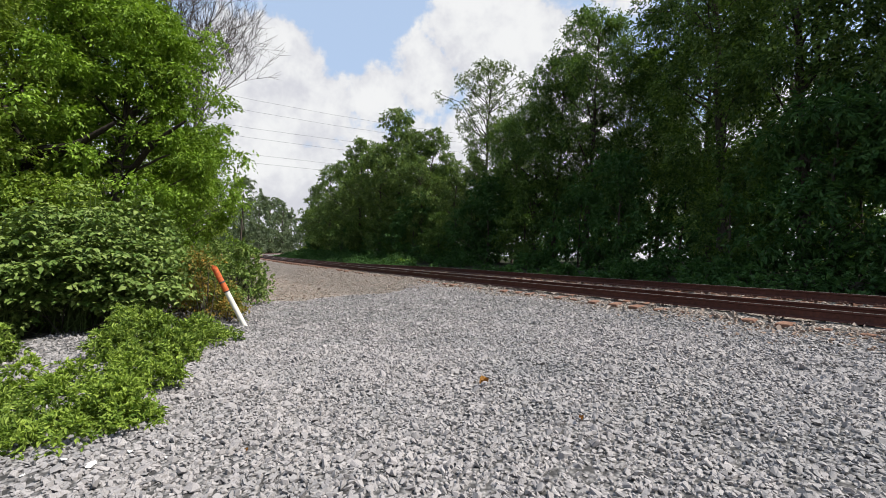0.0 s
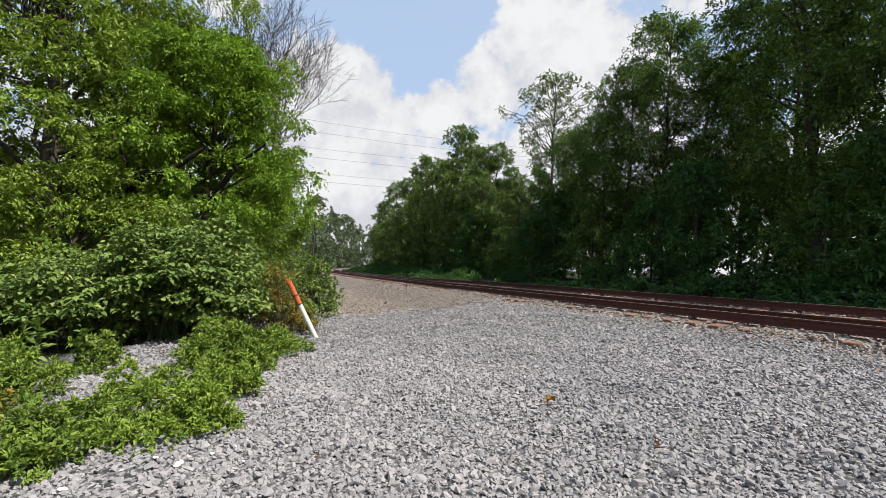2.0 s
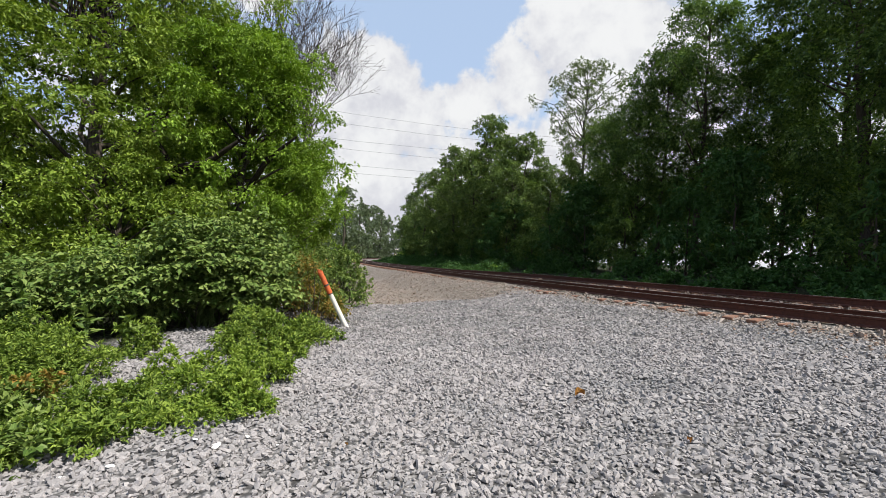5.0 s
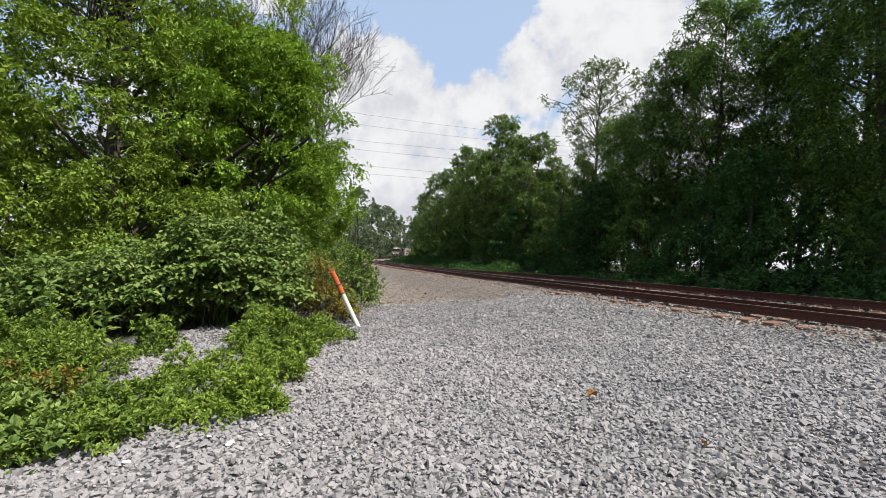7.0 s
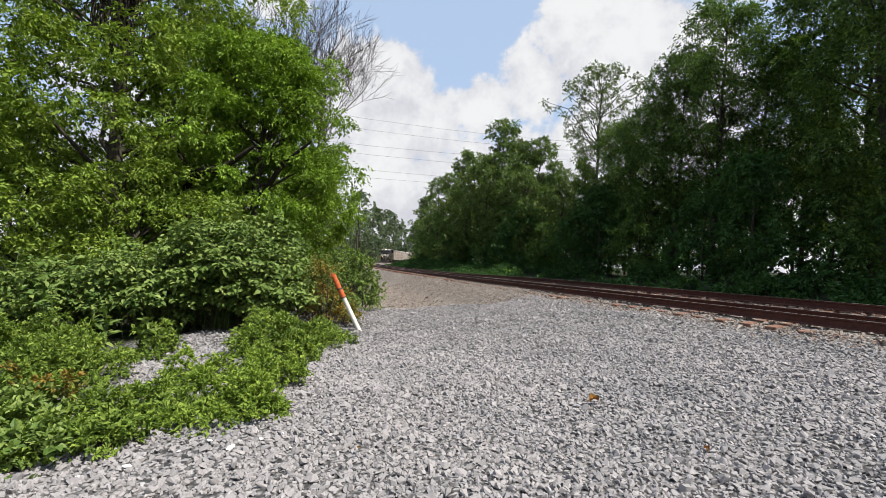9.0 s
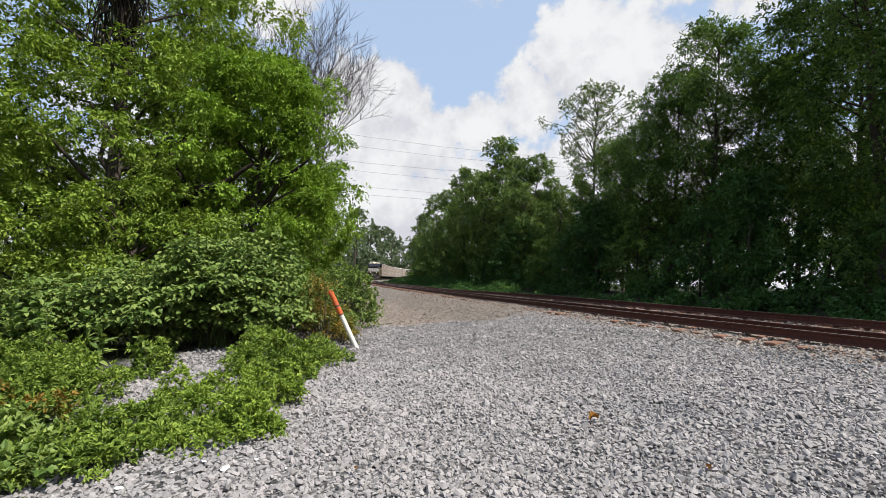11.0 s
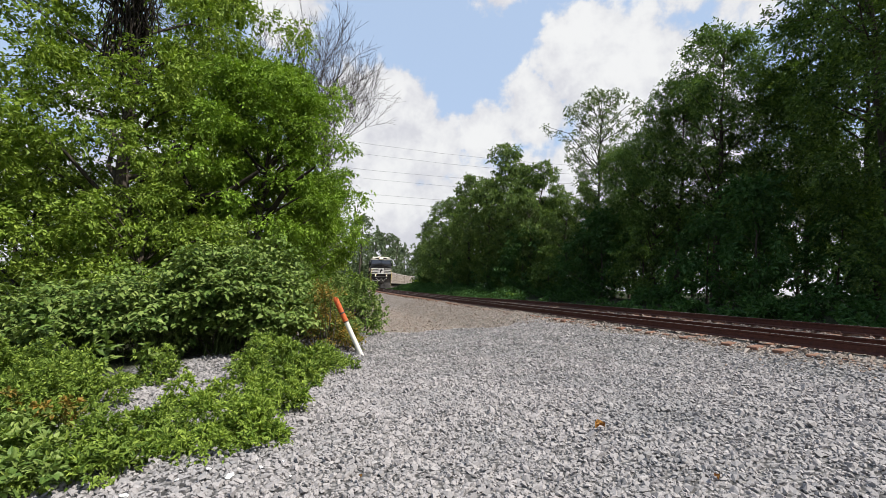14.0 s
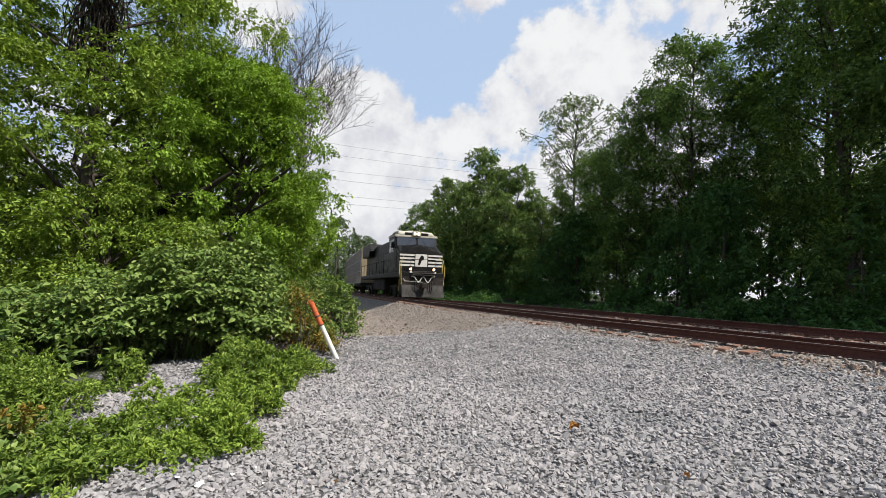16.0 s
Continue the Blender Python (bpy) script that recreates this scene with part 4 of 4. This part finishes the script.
dead_vines(big, 8.2, 13.0, 210, 3)
place(make_tree("ash_tree", 13, 15.5, 0.30, 1.0, 4.4, 180, 126, 0.24, M_LEAF_TREE, label=TREE_LABEL, clump_r=1.0, inner=0.08, shape=0.4), -12.2, 21.5)
place(make_tree("ash_tree", 14, 6.6, 0.12, 0.4, 2.1, 150, 180, 0.14, M_LEAF_BRIGHT, label="young leafy tree at the edge of the stones", clump_r=0.6, shape=0.4), -5.9, 21.0)
place(make_tree("ash_tree", 15, 12.5, 0.26, 0.8, 4.2, 170, 270, 0.14, M_LEAF_TREE, label=TREE_LABEL, clump_r=1.1, inner=0.08, shape=0.4, squash=0.45), -14.2, 11.2)
place(make_tree("ash_tree", 16, 8.0, 0.14, 0.4, 2.4, 120, 140, 0.17, M_LEAF_TREE, label="young leafy tree at the edge of the stones", clump_r=0.7, shape=0.4), -7.9, 27.0)
place(make_tree("ash_tree", 17, 7.0, 0.14, 0.2, 3.2, 150, 140, 0.18, M_LEAF_TREE, label="young leafy tree behind the shrubs", clump_r=0.8, shape=0.4), -15.0, 17.5)
place(make_tree("ash_tree", 18, 4.4, 0.12, 0.2, 2.4, 90, 190, 0.13, M_LEAF_TREE, label="young leafy tree behind the shrubs", clump_r=0.85, shape=0.4, squash=0.45), -8.6, 13.2)
place(make_tree("ash_tree", 19, 9.0, 0.14, 0.2, 4.0, 150, 130, 0.22, M_LEAF_TREE, label="leafy tree further back in the wood", clump_r=1.0, shape=0.4), -15.5, 29)

def cane_shrub(name, seed, blobs, leaf, leaf_mat, label, canes=24, ratio=0.62, six=True, spacing=0.075):
    """Canes that arch out from the foot; side twigs carry leaves in two flat ranks. blob = x, y, z, rx, ry, rz."""
    rng = np.random.default_rng(seed)
    root = tagged(new(name), label, "bush")
    P, O, S = [], [], []
    for x, y, z, rx, ry, rz in blobs:
        for _ in range(int(canes * (rx * ry + rx * rz + ry * rz) / 3) + 6):
            d = unit(rng.normal(0, 1, 3))
            d[2] = abs(d[2]) * 1.15 - 0.22
            tip = np.array([x, y, z]) + d * np.array([rx, ry, rz]) * rng.uniform(0.72, 1.08)
            foot = np.array([x, y, 0]) + rng.normal(0, 0.18, 3) * np.array([rx, ry, 0])
            foot[2] = ground_z(foot[0], foot[1]) - 0.05
            bend = foot * 0.35 + tip * 0.65 + np.array([0, 0, 0.38 * rz + 0.15])
            t = np.linspace(0, 1, 7)[:, None]
            cane = (1 - t) ** 2 * foot + 2 * t * (1 - t) * bend + t * t * tip
            S.append((cane, np.linspace(0.014, 0.004, 7)))
            out = unit((tip - np.array([x, y, tip[2]])) + 1e-3)
            for k in np.linspace(0.42, 1.0, 8):
                p0 = (1 - k) ** 2 * foot + 2 * k * (1 - k) * bend + k * k * tip
                a = rng.normal(0, 0.9)
                tw = unit(np.array([out[0] * math.cos(a) - out[1] * math.sin(a), out[0] * math.sin(a) + out[1] * math.cos(a), rng.normal(0.05, 0.22)]))
                side = unit(np.cross(tw, np.array([0, 0, 1.0])))
                ln = rng.uniform(0.3, 0.62)
                n = int(ln / spacing)
                q = np.arange(1, n + 1)[:, None] * spacing
                pts = p0 + tw * q + np.array([0, 0, -0.35]) * q * q
                sgn = np.where(np.arange(n) % 2, 1.0, -1.0)[:, None]
                P.append(pts)
                O.append(unit(tw * 0.55 + side * sgn * 0.8 + np.array([0, 0, -0.12])))
                S.append((np.array([p0, p0 + tw * ln * 0.5 + np.array([0, 0, -0.09 * ln * ln]), p0 + tw * ln + np.array([0, 0, -0.35 * ln * ln])]), [0.005, 0.004, 0.002]))
    v, f = tubes(S, 3)
    ob = new("stalk", mesh_np("stalk", v, f, M_STALK, True))
    ob.parent = root
    P, O = np.concatenate(P), np.concatenate(O)
    v, f = leaves(rng, P, O, leaf, leaf * ratio, 0.18, 0.14, six, 0.22, 0.28)
    ob = new("foliage", mesh_np("foliage", v, f, leaf_mat))
    ob.parent = root
    return root


SHRUB_LABEL = "broad-leaved green shrub spreading over the stones"
cane_shrub("shrub", 21, [(-4.8, 10.6, 1.0, 1.55, 1.3, 1.7), (-5.9, 9.9, 0.8, 1.3, 1.1, 1.35), (-3.85, 10.8, 0.65, 0.85, 0.9, 1.15), (-4.9, 11.4, 1.3, 1.6, 0.9, 1.7)], 0.13, M_LEAF_SHRUB, SHRUB_LABEL, 46)
make_shrub("shrub", 25, [(-4.7, 10.5, 0.3, 1.5, 0.9, 0.7), (-6.4, 10.1, 0.3, 1.4, 0.9, 0.7), (-8.4, 9.9, 0.3, 1.4, 0.9, 0.7)], 54, 0.12, M_LEAF_SHRUB, "shaded lower growth under the broad-leaved shrubs", dens=16)
cane_shrub("shrub", 22, [(-7.2, 10.0, 0.55, 1.4, 1.2, 1.15), (-9.0, 9.9, 0.45, 1.5, 1.3, 1.15)], 0.13, M_LEAF_SHRUB, SHRUB_LABEL, 42)
make_shrub("shrub", 23, [(-3.5, 13.2, 0.5, 1.3, 1.2, 1.45), (-2.85, 15.6, 0.45, 1.15, 1.5, 1.8), (-4.6, 13.7, 1.1, 1.3, 0.9, 1.4), (-3.9, 18.2, 0.3, 1.3, 1.4, 1.9)], 90, 0.10, M_LEAF_SHRUB, SHRUB_LABEL, dens=36, six=False)
make_shrub("shrub", 24, [(-2.9, 12.2, 0.35, 0.65, 0.5, 0.85), (-2.85, 11.5, 0.45, 0.45, 0.4, 0.9), (-2.45, 11.9, 0.25, 0.35, 0.3, 0.5), (-2.75, 11.1, 1.2, 0.4, 0.3, 0.4), (-2.2, 11.4, 0.3, 0.3, 0.25, 0.4)], 72, 0.075, M_LEAF_DRY, "shrub with yellowing and reddish leaves by the post", dens=40, six=False, stems=5, stem=0.009)
WEED_LABEL = "low bright green weeds creeping over the stones"
rw = random.Random(77)


def weed_patch(seed, spots, leaf, g, dens, material=None):
    """A drift of low plants: each spot is x, y, spread, height; uneven tufts heaped towards its middle."""
    blobs = []
    for x, y, r, h in spots:
        for _ in range(max(3, int(7 * r))):
            a, q = rw.uniform(0, 6.28), r * math.sqrt(rw.random())
            px, py = x + q * math.cos(a), y + q * math.sin(a)
            t = rw.uniform(0.16, 0.34)
            top = h * rw.uniform(0.55, 1.2) * (1 - 0.5 * (q / r) ** 2)
            blobs.append((px, py, ground_z(px, py) + 0.3 * top, t, t, 0.75 * top))
    return make_shrub("weeds", seed, blobs, 45, leaf, material or M_LEAF_WEED, WEED_LABEL, "weeds", six=False, g=g, dens=dens, stems=8, stem=0.004, rise=0.35, ratio=0.46)


weed_patch(31, [(-2.1, 5.75, 0.45, 0.55), (-2.65, 5.4, 0.5, 0.6), (-2.6, 6.2, 0.45, 0.55), (-3.0, 5.9, 0.4, 0.5), (-1.95, 5.2, 0.34, 0.5), (-2.3, 4.9, 0.38, 0.45), (-1.9, 4.85, 0.3, 0.42), (-2.3, 4.45, 0.32, 0.4)], 0.06, 0.13, 250, M_LEAF_WEED_PALE)
weed_patch(32, [(-2.75, 7.7, 0.6, 0.95), (-2.2, 8.1, 0.5, 0.7), (-3.1, 8.7, 0.55, 0.95), (-2.45, 7.1, 0.35, 0.55), (-2.0, 8.7, 0.4, 0.5), (-2.35, 9.2, 0.4, 0.6), (-2.2, 7.5, 0.35, 0.5), (-2.6, 8.4, 0.45, 0.75)], 0.078, 0.16, 150)
weed_patch(33, [(-3.4, 5.1, 0.7, 0.6), (-4.4, 5.7, 0.8, 0.7), (-3.0, 4.2, 0.45, 0.42), (-4.0, 4.6, 0.7, 0.55), (-2.75, 4.65, 0.35, 0.4), (-2.75, 4.1, 0.3, 0.38), (-3.1, 3.8, 0.35, 0.36)], 0.062, 0.14, 240)
weed_patch(34, [(-5.2, 6.9, 0.8, 0.75), (-6.6, 7.6, 1.0, 0.85), (-5.8, 6.0, 0.8, 0.65), (-7.6, 8.2, 0.9, 0.95), (-4.7, 7.7, 0.5, 0.6)], 0.075, 0.16, 190)


make_shrub("weeds", 35, [(-3.6, 4.1, 0.05, 0.6, 0.4, 0.3), (-4.3, 4.5, 0.05, 0.7, 0.5, 0.38), (-3.1, 3.7, 0.0, 0.4, 0.3, 0.25)], 45, 0.075, M_LEAF_SHRUB, "broad dark green leaves among the weeds", "weeds", g=0.16, dens=150, stems=8, stem=0.004, rise=0.4)


make_shrub("weeds", 36, [(-3.75, 4.75, 0.2, 0.3, 0.2, 0.25), (-4.5, 4.9, 0.2, 0.25, 0.2, 0.25)], 27, 0.06, M_LEAF_DRY, "reddish brown withered leaves among the weeds", "weeds", six=False, g=0.1, dens=160, stems=3, stem=0.003)


def tall_weed(x, y, h, seed):
    """An upright stalk with pairs of long leaves."""
    rng = np.random.default_rng(seed)
    root = tagged(new("tall_weed"), "upright weed with paired long green leaves", "weed")
    z0 = ground_z(x, y)
    pts = [(x + 0.03 * math.sin(3 * k), y, z0 + h * k) for k in (0, 0.25, 0.5, 0.75, 1.0)]
    rod("stalk", pts, 0.008, M_STALK, root)
    P, O = [], []
    for i in range(15):
        k = 0.3 + 0.68 * i / 14
        for q in (0, math.pi):
            a = i * 1.57 + q
            P.append((x, y, z0 + h * k))
            O.append((math.cos(a), math.sin(a), 0.75))
    P, O = np.array(P), unit(np.array(O))
    v, f = leaves(rng, P, O, 0.2, 0.075, 0.2, 0.15, True)
    ob = new("foliage", mesh_np("foliage", v, f, M_LEAF_SHRUB))
    ob.parent = root


for k, (x, y, h) in enumerate([(-6.9, 8.3, 1.25), (-6.6, 8.1, 0.95), (-5.1, 7.3, 0.75), (-7.6, 8.6, 1.1), (-4.6, 7.5, 0.6)]):
    tall_weed(x, y, h, 140 + k)

M_CHIP = plain("white_chip", (0.72, 0.71, 0.68), 0.8, 0, 0.1, 20.0)
for k, (x, y, r) in enumerate([(-1.67, 3.9, 0.05), (-1.9, 4.05, 0.03), (-1.5, 4.15, 0.025), (-1.35, 4.3, 0.02), (-2.3, 3.6, 0.035), (-2.05, 3.85, 0.022), (-2.55, 3.45, 0.03), (-1.2, 4.0, 0.016)]):
    bm = bmesh.new()
    bmesh.ops.create_icosphere(bm, subdivisions=1, radius=r)
    for q in bm.verts:
        q.co = Vector((q.co.x * rw.uniform(0.8, 1.4), q.co.y * rw.uniform(0.6, 1.1), q.co.z * rw.uniform(0.2, 0.4)))
    chip = part("white_stone", bm, M_CHIP, None)
    chip.matrix_basis = pose(x, y, ground_z(x, y) + 0.025, rw.uniform(-15, 15), 0, rw.uniform(0, 180))
    tagged(chip, "flat pale white stone chip among the ballast", "stone", "white stone chips")


def make_bare_tree(seed, height, r):
    rng = np.random.default_rng(seed)
    root = tagged(new("dead_tree"), "bare grey dead tree with fine branching twigs", "tree")
    paths = []

    def grow(p, d, length, rad, level):
        k = 5 if level > 1 else 3
        pts = [p]
        for i in range(k):
            d = unit(d + rng.normal(0, 0.09, 3) + np.array([0, 0, 0.05]))
            pts.append(pts[-1] + d * length / k)
        paths.append((pts, np.linspace(rad, rad * 0.45, k + 1)))
        if level == 0:
            return
        n = 7 if level >= 2 else 5
        low = 0.6 if level == 4 else 0.25
        for i in range(n):
            f = low + (1 - low) * (i + rng.uniform(0, 0.8)) / n
            j = min(k, int(f * k))
            side = unit(rng.normal(0, 1, 3))
            nd = unit(d * 0.75 + side * 0.62 + np.array([0, 0, 0.22]))
            grow(pts[j], nd, length * rng.uniform(0.42, 0.62), max(0.011, rad * (1 - 0.55 * f) * 0.55), level - 1)

    grow(np.array([0, 0, -0.3]), np.array([0.06, 0, 1.0]), height * 0.72, r, 4)
    v, f = tubes(paths, 3)
    ob = new("bough", mesh_np("bough", v, f, M_BARK_PALE, True))
    ob.parent = root
    return root


place(make_bare_tree(7, 17.5, 0.2), -9.1, 27.5)
place(make_bare_tree(9, 17.0, 0.18), -8.0, 28.6)
place(make_bare_tree(8, 18.0, 0.17), -11.0, 29.0)


# ---- wood across the track ----
WOOD_LABEL = "tall dark-leaved deciduous tree in the wood along the track"


def build_wood():
    rng = random.Random(9)
    tall = []
    for i, (h, r, lo, top) in enumerate([(15, 3.9, 2.6, 0.62), (16, 3.6, 3.4, 0.66), (14, 4.0, 2.0, 0.58), (15, 3.5, 2.4, 0.64)]):
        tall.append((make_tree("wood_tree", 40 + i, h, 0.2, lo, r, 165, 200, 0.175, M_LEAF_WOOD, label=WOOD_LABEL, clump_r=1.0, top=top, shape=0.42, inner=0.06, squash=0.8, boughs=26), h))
    mids = [(make_tree("wood_tree", 50 + i, 13.0, 0.18, 1.2, 2.9, 110, 130, 0.26, M_LEAF_MID, label="leafy tree in the wood along the track, sunlight painted into its leaf colour", clump_r=0.85, top=0.58, shape=0.45, boughs=30, squash=0.8), 13.0) for i in range(3)]
    used = []

    def stand(kind, i, x, y, height):
        src, full = kind[i % len(kind)]
        t = copy_thing(src, pose(0, 0, 0)) if src in used else src
        used.append(src)
        place(t, x, y, rng.uniform(0, 360), (height - ground_z(x, y)) / full)

    # bearing, distance, elevation of the top, as seen from the path beside the track
    tall_at = [(30.2, 29.5, 26.8), (26.6, 31.0, 22.5), (24.2, 32.0, 18.4), (44.2, 25.0, 35.5), (51.0, 23.5, 36.5), (58.5, 22.5, 36.0), (66.0, 22.0, 37.0), (76.0, 22.0, 38.0), (88.0, 22.0, 38.0),
               (100.0, 23.0, 37.0), (112.0, 25.0, 35.0), (37.8, 34.0, 18.0), (22.3, 34.0, 16.4), (34.0, 31.5, 21.8), (43.0, 31.0, 26.0)]
    mid_at = [(20.0, 37.0, 15.6), (17.3, 38.0, 11.0), (14.9, 39.0, 11.0), (11.9, 43.5, 14.8), (9.9, 47.0, 14.3), (7.6, 48.0, 16.8), (5.7, 52.0, 12.8), (3.2, 57.0, 13.2), (1.2, 63.0, 10.6), (-0.4, 70.0, 9.9),
              (-1.5, 82.0, 7.8), (-2.3, 92.0, 6.4), (4.4, 62.0, 11.4), (13.2, 49.0, 10.4), (16.0, 46.0, 9.8), (12.4, 51.0, 10.6), (9.0, 54.0, 12.2), (6.2, 59.0, 11.2), (10.6, 41.0, 11.6), (2.2, 70.0, 9.4)]
    for kind, spots in ((tall, tall_at), (mids, mid_at)):
        for i, (az, d, el) in enumerate(spots):
            stand(kind, i, d * math.sin(radians(az)), d * math.cos(radians(az)), 1.6 + d * math.tan(radians(el)))
    # understorey
    low = [make_tree("young_tree", 60 + i, 5.2, 0.07, 0.3, 2.2, 56, 99, 0.21, (M_LEAF_WOOD, M_LEAF_VINE, M_LEAF_VINE)[i], label="young dark-leaved tree under the wood's edge", clump_r=0.75, boughs=14, joined=True) for i in range(3)]
    rows = [(s, -7.4 - 0.035 * max(0, s - 30)) for s in np.arange(-22, 92, 3.6)] + [(s, -12.5) for s in np.arange(-24, 60, 4.4)] + [(s, -24.0) for s in np.arange(-40, 40, 3.4)]
    for i, (s, off) in enumerate(rows):
        x, y, _ = along(float(s) + rng.uniform(-1, 1), off - rng.uniform(0, 1.6))
        t = low[i] if i < 3 else copy_thing(low[i % 3], pose(0, 0, 0))
        place(t, x, y, rng.uniform(0, 360), rng.uniform(0.65, 1.2) if off > -9 else rng.uniform(0.9, 1.35) if off > -20 else 1.7)


build_wood()
AIRY_AT = along(38.6, -16.6)
place(make_tree("airy_tree", 71, 19.8, 0.24, 9.5, 4.3, 230, 120, 0.15, M_LEAF_AIRY, M_BARK_PALE, label="tall thin-crowned pale green tree above the wood", clump_r=0.66, top=0.68, boughs=40, squash=0.7, shape=0.4), AIRY_AT[0], AIRY_AT[1])


def build_undergrowth():
    rng = random.Random(17)
    for lo, hi in ((-18, 6), (6, 26), (26, 50), (50, 95)):
        blobs = []
        for _ in range(int((hi - lo) * 2.8)):
            off = -rng.uniform(2.5, 8.4)
            x, y, _ = along(rng.uniform(lo, hi), off)
            g = rng.uniform(0.7, 1.3)
            blobs.append((x, y, ground_z(x, y) + 0.05, g, g, rng.uniform(0.4, 0.8) + 0.13 * (-off - 3)))
        make_shrub("undergrowth", 80 + lo, blobs, 63, 0.175, M_LEAF_VINE, "green creepers and brambles along the wood's edge", "undergrowth", six=False, stems=4, g=0.34, dens=10, kind="stuff")


build_undergrowth()
for k, (s, off, h, mat) in enumerate([(31.0, -4.4, 0.75, M_LEAF_BRIGHT), (27.0, -5.0, 0.7, M_LEAF_VINE), (80, -6.0, 0.9, M_LEAF_VINE), (86, -6.6, 1.2, M_LEAF_VINE), (92, -6.8, 1.5, M_LEAF_BRIGHT), (97, -8.2, 1.6, M_LEAF_BRIGHT), (103, -9.2, 1.8, M_LEAF_BRIGHT), (109, -10.0, 1.8, M_LEAF_BRIGHT)]):
    x, y, _ = along(s, off)
    make_shrub("sapling", 100 + k, [(x, y, ground_z(x, y) + 0.3 * h, 0.5 * h + 0.1, 0.5 * h + 0.1, h)], 70, 0.13, mat, "bright green sapling beside the rails", "bush", six=False, stems=6, dens=14)


# ---- distance ----
def build_distance():
    protos = [make_tree("distant_tree", 120 + i, 16.0, 0.25, 0.4, 4.8, 40, 36, 0.86, M_LEAF_FAR, label="distant green tree beyond the curve", boughs=0, clump_r=1.45, top=0.5) for i in range(3)]
    rng = random.Random(23)
    spots = [(s + rng.uniform(-2, 2), -13.0 - rng.uniform(0, 3), rng.uniform(11, 13.5)) for s in np.arange(94, 300, 9)]
    spots += [(s + rng.uniform(-2, 2), 9.0 + rng.uniform(0, 3), rng.uniform(11, 14)) for s in np.arange(44, 300, 12)]
    spots += [(160, 7.5, 25), (172, 9, 21), (150, 12, 17), (205, 8, 25), (216, 10, 27), (232, 8, 28), (246, 9, 28), (262, 8, 27), (226, 16, 24), (275, 10, 26), (288, 9, 26), (300, 10, 26), (316, 9, 26), (112, -15, 9), (122, -17, 12), (133, -18.5, 14), (146, -20, 16), (160, -21, 17)]
    spots += [(s, -20 - rng.uniform(0, 4), 13) for s in np.arange(90, 250, 26)]
    spots += [(s, -30 - 16 * (i % 2), 8.5) for i, s in enumerate(np.arange(-75, 40, 5.5))]
    spots += [(s, 7.5 + rng.uniform(0, 2), rng.uniform(4, 6)) for s in np.arange(70, 300, 6)]
    spots += [(s, 30 + rng.uniform(0, 8), 14) for s in np.arange(10, 120, 10)]
    spots += [(s, 15 + rng.uniform(0, 3), rng.uniform(8, 10)) for s in np.arange(125, 330, 9)]
    for i, (s, off, h) in enumerate(spots):
        x, y, _ = along(float(s), off)
        t = protos[i] if i < 3 else copy_thing(protos[i % 3], pose(0, 0, 0))
        place(t, x, y, rng.uniform(0, 360), h / 16.0)


# Distance haze is put into these pale, greyed leaf colours.
M_LEAF_FAR = leaf_material("leaf_far_hazed", (0.075, 0.105, 0.065), (0.12, 0.16, 0.095), (0.18, 0.215, 0.14), 0.3, 0.9)
build_distance()
M_WIRE = plain("wire", (0.12, 0.12, 0.13), 0.6)
for z, slope in ((27.9, -0.042), (25.9, -0.036), (23.2, -0.011), (21.4, -0.017), (18.5, -0.012), (17.1, -0.005)):
    pts = [(x, 92 + 0.165 * x, z + slope * x + 0.0009 * x * x) for x in range(-70, 71, 14)]
    w = rod("power_line", pts, 0.022, M_WIRE, None, 5)
    tagged(w, "thin dark overhead power line against the sky", "power line", "power lines over the track")



def motions():
    stops = [0.5 * i for i in range(33)]
    walk(LOCO, [(t, train_pose(t, 11.4, 13.8)) for t in stops])
    for i, car in enumerate(RACKS):
        walk(car, [(t, train_pose(t, 22.9 + 14.0 + 28.0 * i, 19.6)) for t in stops])


motions()
